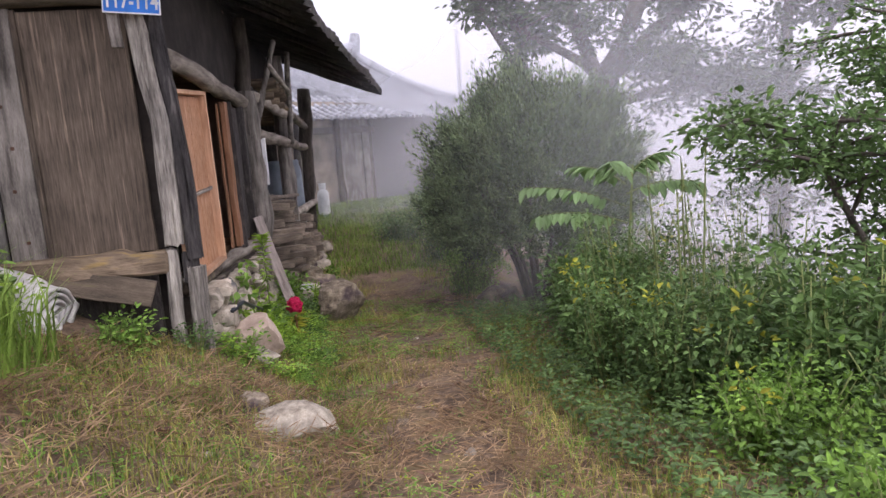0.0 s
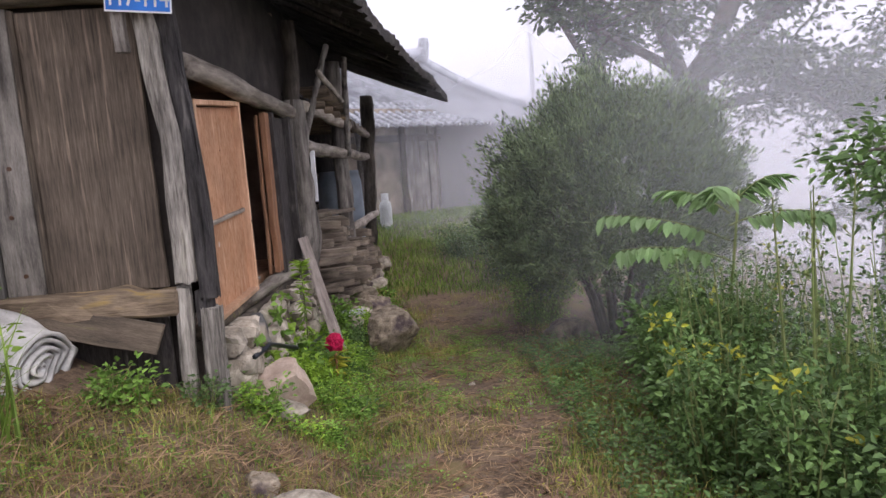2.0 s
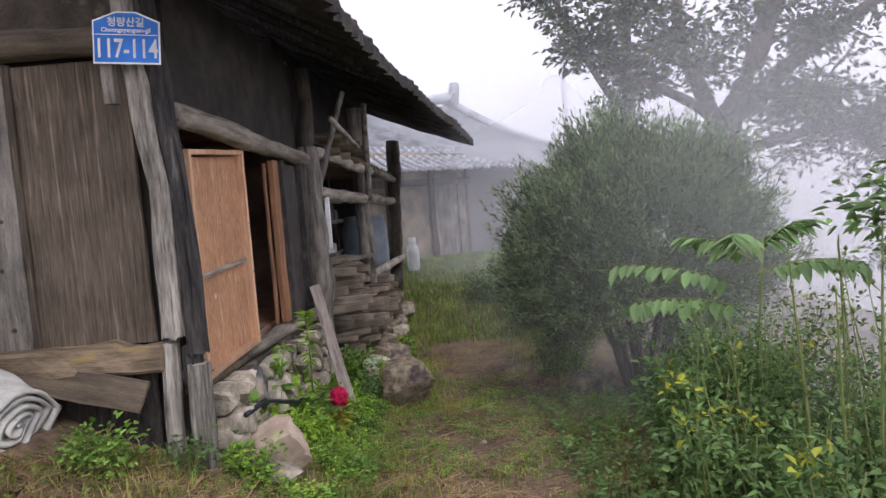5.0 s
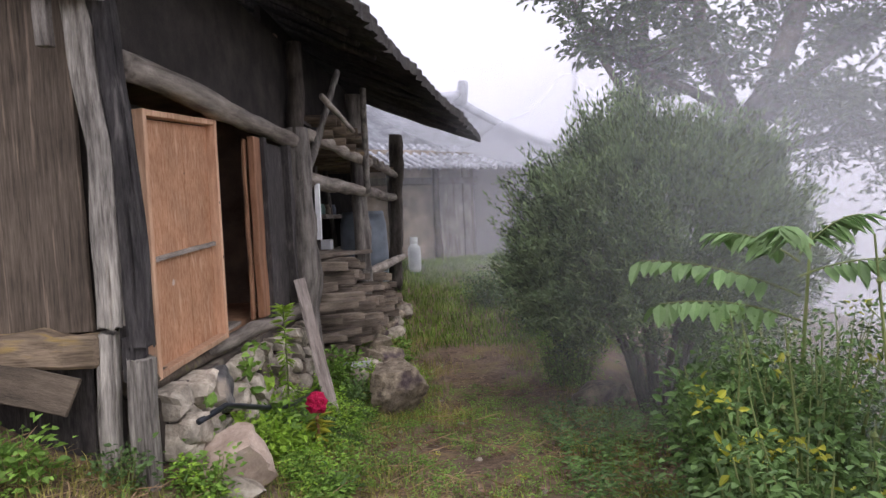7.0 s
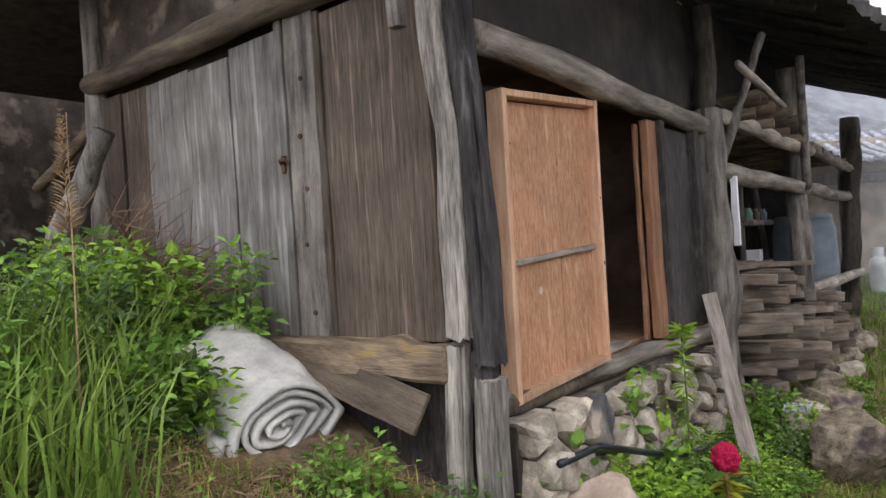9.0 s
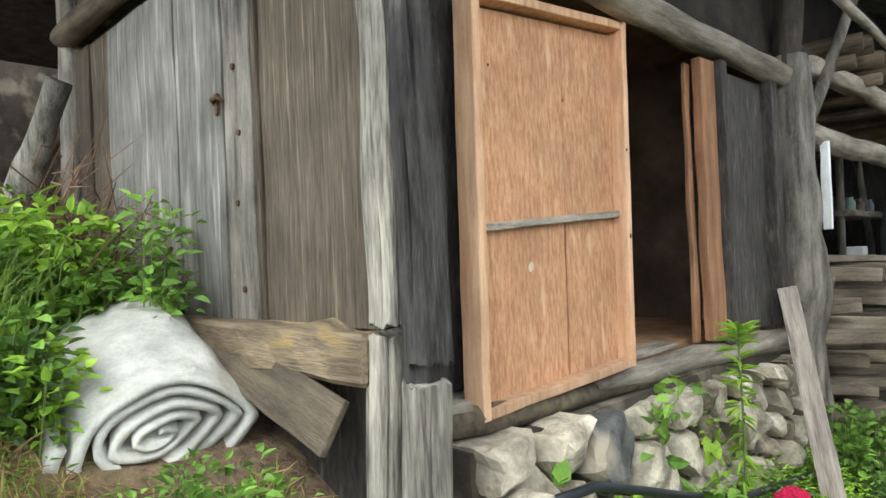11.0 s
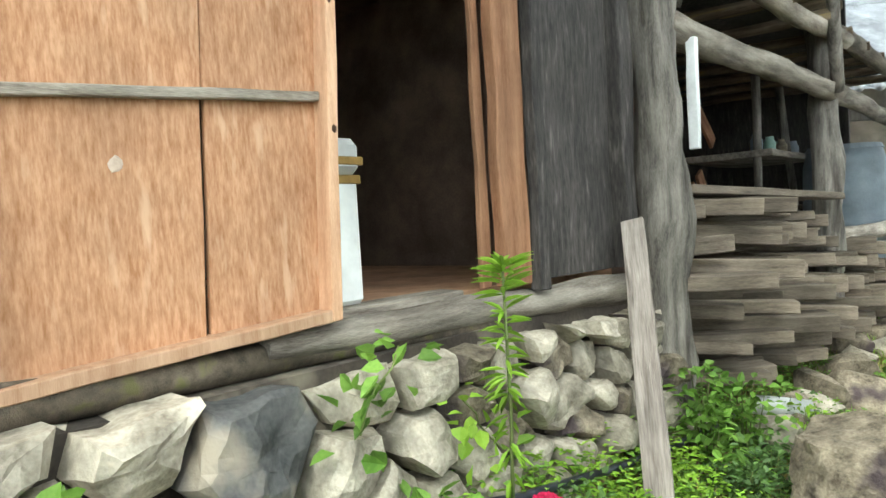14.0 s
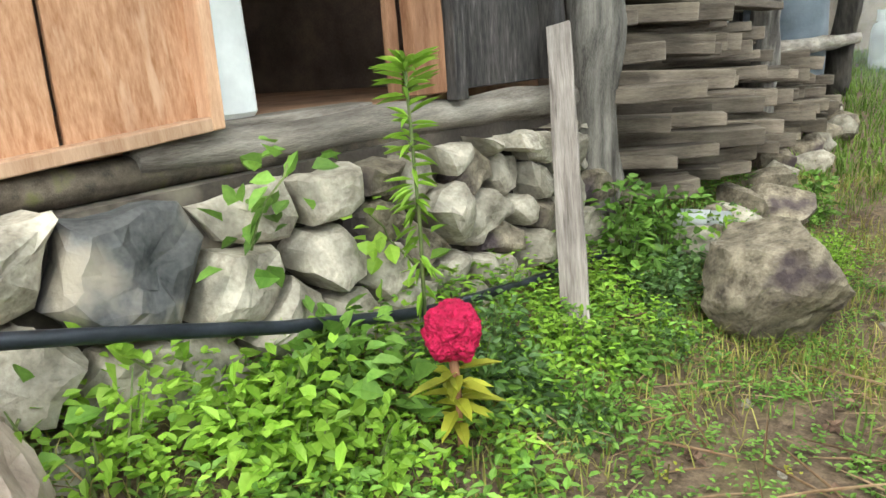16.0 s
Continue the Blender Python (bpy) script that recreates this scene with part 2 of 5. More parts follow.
def box(bm, lo, hi, cuts=1, rough_by=0.0, seed=0, bevel=0.006):
    """A box with softened, slightly uneven edges."""
    lo, hi = Vector(lo), Vector(hi)
    before = set(bm.verts)
    made = bmesh.ops.create_cube(bm, size=1.0, matrix=Matrix.Translation((lo + hi) / 2) @ Matrix.Diagonal((*(hi - lo), 1)))
    verts = made["verts"]
    if cuts > 1:
        axis = max(range(3), key=lambda i: hi[i] - lo[i])
        edges = [e for e in {e for v in verts for e in v.link_edges} if abs(e.verts[0].co[axis] - e.verts[1].co[axis]) > 1e-5]
        bmesh.ops.subdivide_edges(bm, edges=edges, cuts=cuts - 1, use_grid_fill=False)
        verts = [v for v in bm.verts if v not in before]
    if rough_by:
        for v in verts:
            v.co += noise.noise_vector(v.co * 4 + Vector((seed * 3.1, seed, 0))) * rough_by
    if bevel:
        es = list({e for v in verts for e in v.link_edges if e.is_valid and e.calc_face_angle(0) > 0.7})
        bmesh.ops.bevel(bm, geom=es, offset=bevel, segments=1, affect="EDGES")
    return bm


def tube(bm, pts, radii, sides=8, wobble=0.0, seed=0, knots=0):
    """A closed tube along a list of points, with uneven girth."""
    pts = [Vector(p) for p in pts]
    rings = []
    for i, p in enumerate(pts):
        d = (pts[min(i + 1, len(pts) - 1)] - pts[max(i - 1, 0)]).normalized()
        a = d.cross(Vector((0.3, 0.2, 1)) if abs(d.z) < 0.9 else Vector((1, 0.1, 0))).normalized()
        b = d.cross(a)
        ring = []
        for k in range(sides):
            t = 2 * math.pi * k / sides
            out = a * math.cos(t) + b * math.sin(t)
            r = radii[i] * (1 + wobble * noise.noise(p * 2.3 + out * 1.3 + Vector((seed * 7.7, 0, seed))))
            if wobble > 0.3:
                r *= 1 + 0.16 * noise.noise(out * 3.2 + d * (p.dot(d) * 0.9) + Vector((seed, 3, 0))) + 0.07 * noise.noise(p * 9 + out * 3)
            ring.append(bm.verts.new(p + out * r))
        rings.append(ring)
    for r0, r1 in zip(rings, rings[1:]):
        for k in range(sides):
            bm.faces.new((r0[k], r0[(k + 1) % sides], r1[(k + 1) % sides], r1[k]))
    bm.faces.new(rings[0][::-1]), bm.faces.new(rings[-1])
    bmesh.ops.recalc_face_normals(bm, faces=bm.faces[:])
    return bm


def log(p0, p1, r0, r1, seed=0, bend=0.04, steps=14, sides=12, wobble=0.35):
    """A crooked natural log as a bmesh."""
    p0, p1 = Vector(p0), Vector(p1)
    pts = []
    for i in range(steps + 1):
        f = i / steps
        off = noise.noise_vector(Vector((f * 2.2 + seed * 5.3, seed * 1.7, 0.4))) * bend * math.sin(math.pi * min(1, f + 0.15))
        pts.append(p0.lerp(p1, f) + off)
    return tube(bmesh.new(), pts, [r0 + (r1 - r0) * i / steps for i in range(steps + 1)], sides, wobble, seed)


def weathered_post(points, rx, ry, seed, rings=54, sides=44, cracks=(-1.9, -1.25, -0.5, 3.0)):
    """A squared old timber along an upright line, with long drying cracks and worn faces."""
    bm = bmesh.new()
    loops = []
    for i in range(rings + 1):
        f = i / rings * (len(points) - 1)
        k = min(int(f), len(points) - 2)
        c = Vector(points[k]).lerp(Vector(points[k + 1]), f - k)
        c = c + noise.noise_vector(Vector((c.z * 1.9, seed, 0.5))) * 0.022
        loop = []
        for j in range(sides):
            a = 2 * math.pi * j / sides - math.pi
            ca, sa = math.cos(a), math.sin(a)
            r = (abs(ca / rx) ** 3.4 + abs(sa / ry) ** 3.4) ** (-1 / 3.4)
            r *= 1 + 0.10 * noise.noise(Vector((ca * 1.2, sa * 1.2 + seed, c.z * 1.3))) + 0.05 * noise.noise(Vector((ca * 5, sa * 5, c.z * 2.2 + seed)))
            for q, a0 in enumerate(cracks):
                at = a0 + 0.16 * noise.noise(Vector((c.z * 1.1, q * 3.3, seed)))
                r *= 1 - 0.26 * math.exp(-((a - at) / 0.075) ** 2) * max(0, 0.6 + noise.noise(Vector((c.z * 1.4, q * 7.1, seed + 4))))
            end = 0.045 * noise.noise(Vector((ca * 3, sa * 3, seed))) if i in (0, rings) else 0
            loop.append(bm.verts.new((c.x + ca * r, c.y + sa * r, c.z + end)))
        loops.append(loop)
    for l0, l1 in zip(loops, loops[1:]):
        for j in range(sides):
            bm.faces.new((l0[j], l0[(j + 1) % sides], l1[(j + 1) % sides], l1[j]))
    bm.faces.new(loops[0][::-1]), bm.faces.new(loops[-1])
    return bm


def rock_mesh(size, seed, sub=2, jag=0.35):
    """An angular stone, cut by random planes."""
    rng = random.Random(seed)
    bm = bmesh.new()
    bmesh.ops.create_icosphere(bm, subdivisions=sub, radius=1.0)
    cuts = [(Vector((rng.gauss(0, 1), rng.gauss(0, 1), rng.gauss(0, 1))).normalized(), rng.uniform(0.48, 0.82)) for _ in range(15)]
    for v in bm.verts:
        for nrm, d in cuts:
            over = v.co.dot(nrm) - d
            if over > 0:
                v.co -= nrm * over
        v.co += noise.noise_vector(v.co * 1.6 + Vector((seed, 0, 0))) * jag * 0.2 + noise.noise_vector(v.co * 5.5 + Vector((0, seed, 0))) * 0.045
    big = [max(abs(v.co[k]) for v in bm.verts) for k in range(3)]
    for v in bm.verts:
        v.co = Vector((v.co.x * size[0] / big[0], v.co.y * size[1] / big[1], v.co.z * size[2] / big[2]))
    return bm


def leaves_mesh(name, mat, pos, axis, up, length, width, fold=0.25, droop=0.0):
    """Many small folded leaves in one mesh: six points and four faces each."""
    pos, axis, up = (np.asarray(a, float) for a in (pos, axis, up))
    n = len(pos)
    axis = axis / (np.linalg.norm(axis, axis=1, keepdims=True) + 1e-9)
    side = np.cross(axis, up)
    side /= np.linalg.norm(side, axis=1, keepdims=True) + 1e-9
    nrm = np.cross(side, axis)
    ln, wd = np.broadcast_to(length, n)[:, None], np.broadcast_to(width, n)[:, None]
    v = np.empty((n, 6, 3))
    v[:, 0] = pos
    v[:, 1] = pos + axis * ln * 0.35 + side * wd * 0.5 + nrm * wd * fold
    v[:, 2] = pos + axis * ln * 0.7 + side * wd * 0.38 + nrm * wd * fold * 0.6 - nrm * ln * droop * 0.4
    v[:, 3] = pos + axis * ln - nrm * ln * droop
    v[:, 4] = pos + axis * ln * 0.7 - side * wd * 0.38 + nrm * wd * fold * 0.6 - nrm * ln * droop * 0.4
    v[:, 5] = pos + axis * ln * 0.35 - side * wd * 0.5 + nrm * wd * fold
    b = (np.arange(n) * 6)[:, None]
    f = np.concatenate([b + q for q in ([0, 1, 2, 3], [0, 3, 4, 5])])
    me = bpy.data.meshes.new(name)
    me.from_pydata(v.reshape(-1, 3).tolist(), [], f.tolist())
    me.materials.append(mat)
    return me


def blades_mesh(name, mat, pos, height, width, lean, rng):
    """Curved grass blades in one mesh."""
    n = len(pos)
    th = rng.uniform(0, 2 * np.pi, n)
    d = np.stack([np.cos(th), np.sin(th), np.zeros(n)], 1)
    s = np.stack([-np.sin(th), np.cos(th), np.zeros(n)], 1) * (np.broadcast_to(width, n) / 2)[:, None]
    h, ln = np.broadcast_to(height, n)[:, None], np.broadcast_to(lean, n)[:, None]
    z = np.array([0, 0, 1.0])
    mid, tip = pos + z * h * 0.6 + d * h * ln * 0.35, pos + z * h * (1 - 0.3 * ln) + d * h * ln
    v = np.stack([pos - s, pos + s, mid + s * 0.8, mid - s * 0.8, tip], 1)
    b = np.arange(n) * 5
    faces = np.stack([b, b + 1, b + 2, b + 3], 1).tolist() + np.stack([b + 3, b + 2, b + 4], 1).tolist()
    me = bpy.data.meshes.new(name)
    me.from_pydata(v.reshape(-1, 3).tolist(), [], faces)
    me.materials.append(mat)
    return me


def crown_leaves(name, mat, centres, spread, per, length, width, parent, seed, fold=0.25, droop=0.2, label=""):
    """Leaves in loose clumps round the given centres."""
    rng = np.random.default_rng(seed)
    c = np.repeat(np.asarray(centres, float), per, 0)
    n = len(c)
    off = rng.normal(0, 1, (n, 3)) * np.asarray(spread)
    ax = off + rng.normal(0, 0.6, (n, 3)) * np.asarray(spread) + [0, 0, 0.02]
    up = rng.normal(0, 0.5, (n, 3)) + [0, 0, 1]
    ob = new(name, leaves_mesh(name, mat, c + off, ax, up, length * rng.uniform(0.6, 1.3, n), width * rng.uniform(0.6, 1.3, n), fold, droop))
    ob.parent = parent
    return tagged(ob, label, kind="stuff")


# ---- the ground ----
KEYS_Y = (-40, 0, 2, 4, 5.2, 6.5, 8, 10, 12, 14, 17, 20, 25, 40, 130)
KEYS_Z = (0.6, -0.12, -0.2, -0.42, -0.58, -0.7, -0.82, -1.0, -0.98, -0.82, -0.45, -0.15, -0.1, -0.2, -1.0)


def ground_z(x, y):
    """The height of the ground: a path that dips, a bank up to the hut, a drop to the valley."""
    base = float(np.interp(y, KEYS_Y, KEYS_Z))
    far = min(1.0, max(0.0, (y - 11) / 6))
    bank = 0.62 * smooth_step((-0.35 - x) / 1.5) * (1 - 0.75 * far) + 0.42 * smooth_step((-1.6 - x) / 1.3)
    drop = -2.6 * smooth_step((x - 2.1) / 4.0) * (1 - 0.6 * far) - 7.0 * smooth_step((x - 6.5) / 20)
    return base + bank + drop + 0.035 * noise.noise(Vector((x * 1.7, y * 1.7, 0))) + 0.015 * noise.noise(Vector((x * 6, y * 6, 3)))


def smooth_step(f):
    f = min(1.0, max(0.0, f))
    return f * f * (3 - 2 * f)


def ground_points(xs, ys):
    return np.array([(x, y, ground_z(x, y)) for x, y in zip(xs, ys)])


gx = np.concatenate([np.linspace(-120, -7, 18), np.linspace(-6.5, 6.5, 131), np.linspace(7, 120, 24)])
gy = np.concatenate([np.linspace(-40, -2, 12), np.linspace(-1.5, 14, 156), np.linspace(14.5, 30, 32), np.linspace(32, 130, 20)])
gv = [(x, y, ground_z(x, y)) for y in gy for x in gx]
nx = len(gx)
gf = [(j * nx + i, j * nx + i + 1, (j + 1) * nx + i + 1, (j + 1) * nx + i) for j in range(len(gy) - 1) for i in range(nx - 1)]
gm = bpy.data.meshes.new("ground")
gm.from_pydata(gv, [], gf)
gm.materials.append(SOIL)
gm.shade_smooth()
tagged(new("ground", gm), "trodden brown earth path with straw and short weeds", "ground", kind="structure")

# ---- the hut: walls, roof, floor ----
rng = np.random.default_rng(4)
wall_side = thing("wall_side", "side wall of weathered boards under dark mud plaster", "wall", kind="structure")
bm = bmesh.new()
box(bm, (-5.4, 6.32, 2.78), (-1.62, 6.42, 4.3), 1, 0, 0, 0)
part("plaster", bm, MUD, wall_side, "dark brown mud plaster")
bm = bmesh.new()
box(bm, (-5.4, 6.36, -0.2), (-1.62, 6.42, 2.78), 1, 0, 0, 0)
part("backing", bm, ROOM, wall_side)


def board(name, lo, hi, mat, parent, label="", seed=0, rough_by=0.012, cuts=6, bevel=0.005):
    return part(name, box(bmesh.new(), lo, hi, cuts, rough_by, seed, bevel), mat, parent, label)


board("board", (-2.56, 6.27, 0.70), (-1.70, 6.31, 2.66), PLY_BROWN, wall_side, "wide brown weathered plywood sheet", 1)
board("board", (-3.42, 6.262, 0.70), (-2.91, 6.295, 2.66), PLY_GREY, wall_side, "pale grey weathered plywood", 2)
board("board", (-3.95, 6.255, 0.74), (-3.44, 6.29, 2.62), PLY_GREY, wall_side, "grey weathered plywood", 3)
board("board", (-4.58, 6.28, 0.9), (-3.97, 6.32, 2.66), PLY_GREY, wall_side, "grey-brown stained plywood", 5)
board("board", (-5.0, 6.30, 0.9), (-4.60, 6.34, 2.68), PLY_BROWN, wall_side, "", 6)
board("board", (-5.35, 6.29, 0.9), (-5.03, 6.33, 2.7), PLY_BROWN, wall_side, "", 7)
batten = board("batten", (-2.82, 6.245, 0.70), (-2.55, 6.29, 2.72), GREY_UP, wall_side, "dark grey-brown nailed batten", 8, 0.01)
board("batten", (-2.545, 6.25, 0.69), (-2.50, 6.28, 2.68), PLY_BROWN, wall_side, "narrow brown edge strip", 31, 0.006)
board("batten", (-2.905, 6.24, 0.68), (-2.84, 6.29, 2.72), PLY_GREY, wall_side, "thin grey batten", 9, 0.01)
for zz in (0.86, 1.28, 1.62, 1.95, 2.3):
    bm = bmesh.new()
    bmesh.ops.create_cone(bm, cap_ends=True, segments=8, radius1=0.016, radius2=0.016, depth=0.014, matrix=pose(-2.69 + 0.02 * math.sin(zz * 9), 6.243, zz, 90))
    part("nail_hole", bm, RUST, batten)
bm = tube(bmesh.new(), [(-2.90, 6.235, 1.80), (-2.87, 6.205, 1.815), (-2.83, 6.21, 1.82), (-2.81, 6.24, 1.80)], [0.009, 0.012, 0.012, 0.009], 8)
box(bm, (-2.885, 6.222, 1.74), (-2.855, 6.24, 1.85), 1, 0, 0, 0.003)
part("latch", bm, RUST, wall_side, "rusty iron latch")
part("top_beam", log((-1.50, 6.22, 2.76), (-5.4, 6.22, 2.82), 0.10, 0.09, 3, 0.06), BEAM_SHADED, wall_side, "round mossy log beam with eave shade in its brown", True)
part("sill_beam", box(bmesh.new(), (-4.1, 6.10, 0.52), (-1.60, 6.30, 0.71), 14, 0.035, 5, 0.02), GREY_X, wall_side, "split yellow-brown sill beam with moss")
board("skirting_board", (-3.6, 6.26, -0.1), (-1.72, 6.30, 0.54), PLY_DARK, wall_side, "", 10)

corner_post = thing("corner_post", "cracked silver-grey timber corner post", "post", kind="structure")
part("shaft", weathered_post([(-1.53, 6.20, 0.74), (-1.525, 6.20, 1.3), (-1.51, 6.205, 1.75), (-1.565, 6.21, 2.2), (-1.62, 6.215, 2.7), (-1.65, 6.215, 3.25)], 0.08, 0.085, 3), POST_PALE, corner_post, "cracked silver-grey half of the post")
part("dark_half", weathered_post([(-1.395, 6.225, 0.62), (-1.40, 6.225, 1.4), (-1.42, 6.23, 2.0), (-1.50, 6.235, 2.7), (-1.54, 6.24, 3.25)], 0.062, 0.085, 9), POST_DARK, corner_post, "dark split half of the post")
part("tenon", weathered_post([(-1.58, 6.18, -0.2), (-1.57, 6.19, 0.4), (-1.575, 6.20, 0.70)], 0.05, 0.07, 14, 18, 36), POST_PALE, corner_post, "gnarled pale foot of the post")
part("stub", weathered_post([(-1.395, 6.21, -0.55), (-1.40, 6.215, 0.1), (-1.405, 6.22, 0.54)], 0.072, 0.08, 20, 22, 40), POST_PALE, corner_post, "weathered grey stump under the post")
part("notch_block", weathered_post([(-1.43, 6.25, 0.4), (-1.43, 6.25, 0.66)], 0.07, 0.05, 25, 6, 24), POST_DARK, corner_post)
board("splint", (-1.76, 6.05, 2.32), (-1.68, 6.12, 2.78), GREY_UP, corner_post, "short split wood strip", 14)

wall_front = thing("wall_front", "front wall of dark boards between log beams", "wall", kind="structure")
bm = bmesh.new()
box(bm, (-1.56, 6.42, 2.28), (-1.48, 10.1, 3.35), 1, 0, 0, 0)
part("upper_panel", bm, ROOM, wall_front, "near-black mud panel")
part("lintel", log((-1.42, 6.34, 2.25), (-1.38, 10.15, 2.2), 0.09, 0.085, 21, 0.04), GREY_Y, wall_front, "split grey lintel log", True)
part("sill_log", log((-1.50, 7.40, 0.335), (-1.43, 10.08, 0.265), 0.052, 0.092, 22, 0.02, 22, 14, 0.3), GREY_Y, wall_front, "round grey sill log with a blackened top", True)
part("sill_log", log((-1.55, 6.34, 0.335), (-1.47, 8.75, 0.235), 0.058, 0.045, 35, 0.025, 18, 12, 0.3), BEAM_SHADED, wall_front, "thin dark under-sill log", True)
board("sill_plank", (-1.66, 6.38, 0.36), (-1.50, 6.56, 0.41), GREY_Y, wall_front, "split grey end of the sill", 36, 0.02)
board("jamb", (-1.46, 8.56, 0.40), (-1.40, 8.76, 2.10), JAMB, wall_front, "reddish brown jamb board", 23, 0.012)
board("jamb", (-1.50, 8.50, 0.40), (-1.47, 8.56, 2.08), JAMB, wall_front, "warped reddish plywood edge", 24, 0.022)
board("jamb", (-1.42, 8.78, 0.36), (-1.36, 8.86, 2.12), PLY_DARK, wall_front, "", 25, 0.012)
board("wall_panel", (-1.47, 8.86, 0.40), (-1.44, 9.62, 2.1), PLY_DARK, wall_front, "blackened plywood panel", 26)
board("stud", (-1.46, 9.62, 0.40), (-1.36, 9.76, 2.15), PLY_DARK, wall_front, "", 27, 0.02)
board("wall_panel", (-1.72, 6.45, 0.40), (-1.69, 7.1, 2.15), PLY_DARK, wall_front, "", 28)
board("threshold", (-1.75, 6.40, 0.36), (-1.60, 8.5, 0.392), GREY_Y, wall_front, "", 29)

bm = bmesh.new()
box(bm, (-4.3, 6.42, 0.30), (-1.62, 10.0, 0.385), 1, 0, 0, 0)
solo("floor", bm, FLOOR_PLY, "dusty brown boarded floor inside the hut", "floor", kind="structure")
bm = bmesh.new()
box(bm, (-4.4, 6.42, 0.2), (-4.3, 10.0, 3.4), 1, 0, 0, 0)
solo("wall_back", bm, INTERIOR, "brown back wall of the room", "wall", kind="structure")
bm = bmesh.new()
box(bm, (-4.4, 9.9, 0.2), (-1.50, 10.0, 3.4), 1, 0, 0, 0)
solo("wall_partition", bm, INTERIOR, "brown partition wall", "wall", kind="structure")
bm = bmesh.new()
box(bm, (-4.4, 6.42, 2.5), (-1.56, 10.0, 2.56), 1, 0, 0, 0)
solo("ceiling", bm, INTERIOR, "brown board ceiling", "ceiling", kind="structure")

# Roof: a thick dark sheet from the ridge to an uneven eave that swings outward.
EAVE = [(-0.62, 4.6, 3.10), (-0.50, 6.0, 3.10), (-0.42, 7.4, 3.12), (-0.36, 9.0, 3.18), (-0.30, 10.2, 3.22), (-0.05, 12.0, 3.2), (0.25, 13.8, 3.1), (0.62, 15.6, 2.98), (0.93, 17.2, 2.82)]


def eave_at(f):
    i = min(int(f * (len(EAVE) - 1)), len(EAVE) - 2)
    return Vector(EAVE[i]).lerp(Vector(EAVE[i + 1]), f * (len(EAVE) - 1) - i)


roof = thing("roof", "blackened sagging shingle roof with a ragged eave", "roof", kind="structure")
rows_n, across = 150, 12
top_grid, low_grid = [], []
bm = bmesh.new()
for i in range(rows_n + 1):
    e = eave_at(i / rows_n)
    jag = 0.11 * noise.noise(Vector((i * 0.9, 0, 0))) + 0.03 * (i % 2)
    edge = Vector((e.x + jag, e.y, e.z + 0.04 * noise.noise(Vector((i * 0.3, 5, 0)))))
    ridge = Vector((-4.0, e.y, 5.3 - 0.03 * max(0, e.y - 10)))
    t_row, l_row = [], []
    for k in range(across + 1):
        f = k / across
        p = edge.lerp(ridge, f) - Vector((0, 0, 0.16 * math.sin(math.pi * f)))
        p.z += 0.03 * noise.noise(p * 3)
        t_row.append(bm.verts.new(p + Vector((0, 0, 0.16 + 0.12 * math.sin(min(1, f * 3) * 1.57)))))
        l_row.append(bm.verts.new(p))
    top_grid.append(t_row), low_grid.append(l_row)
for i in range(rows_n):
    for k in range(across):
        bm.faces.new((top_grid[i][k], top_grid[i + 1][k], top_grid[i + 1][k + 1], top_grid[i][k + 1]))
        bm.faces.new((low_grid[i][k], low_grid[i][k + 1], low_grid[i + 1][k + 1], low_grid[i + 1][k]))
    bm.faces.new((top_grid[i][0], low_grid[i][0], low_grid[i + 1][0], top_grid[i + 1][0]))
for end in (0, rows_n):
    for k in range(across):
        bm.faces.new((top_grid[end][k], top_grid[end][k + 1], low_grid[end][k + 1], low_grid[end][k]))
bmesh.ops.recalc_face_normals(bm, faces=bm.faces[:])
part("covering", bm, ROOF, roof, "black weathered covering")
bm = bmesh.new()
box(bm, (-9.0, 4.6, 3.6), (-4.0, 17.0, 3.75), 1, 0, 0, 0)
part("rear_slope", bm, ROOF, roof)
for i in range(14):
    f = 0.1 + i * 0.062
    e = eave_at(f)
    part("rafter", log((e.x - 0.25, e.y, e.z + 0.02), (-3.6, e.y, 4.80), 0.035, 0.035, 40 + i, 0.03, 6, 7), PLY_DARK, roof, "", True)

# ---- the open wood shed beyond the room ----
shed = thing("wood_shed", "open lean-to shed of crooked grey poles", "shed", kind="structure")
part("post", log((-1.36, 10.02, -0.5), (-1.34, 10.0, 2.35), 0.15, 0.13, 51, 0.07, 22, 14, 0.5), GREY_UP, shed, "thick knotty grey post", True)
part("post", log((-1.36, 10.0, 2.2), (-1.30, 9.95, 3.3), 0.11, 0.09, 52, 0.05, 10, 10, 0.4), BARK, shed, "", True)
part("post", log((-1.22, 13.4, -0.7), (-1.2, 13.3, 3.3), 0.15, 0.13, 53, 0.08, 18, 12, 0.4), GREY_UP, shed, "thick grey post", True)
part("post", log((-1.12, 17.0, -0.4), (-0.95, 17.4, 3.1), 0.16, 0.15, 54, 0.08, 16, 12, 0.4), BARK, shed, "dark post", True)
part("brace", log((-1.25, 10.1, 1.9), (-0.95, 10.6, 3.1), 0.05, 0.04, 55, 0.04, 8, 8), GREY_UP, shed, "forked branch brace", True)
part("brace", log((-1.05, 13.2, 1.7), (-0.9, 12.3, 3.2), 0.06, 0.05, 56, 0.04, 8, 8), GREY_UP, shed, "", True)
part("rail", log((-1.30, 10.0, 1.78), (-1.12, 13.5, 1.72), 0.10, 0.085, 57, 0.07, 14, 10), GREY_Y, shed, "bent grey rail log", True)
part("rail", log((-1.25, 10.1, 2.28), (-1.05, 13.6, 2.22), 0.085, 0.075, 58, 0.06, 14, 10), GREY_Y, shed, "grey rail log", True)
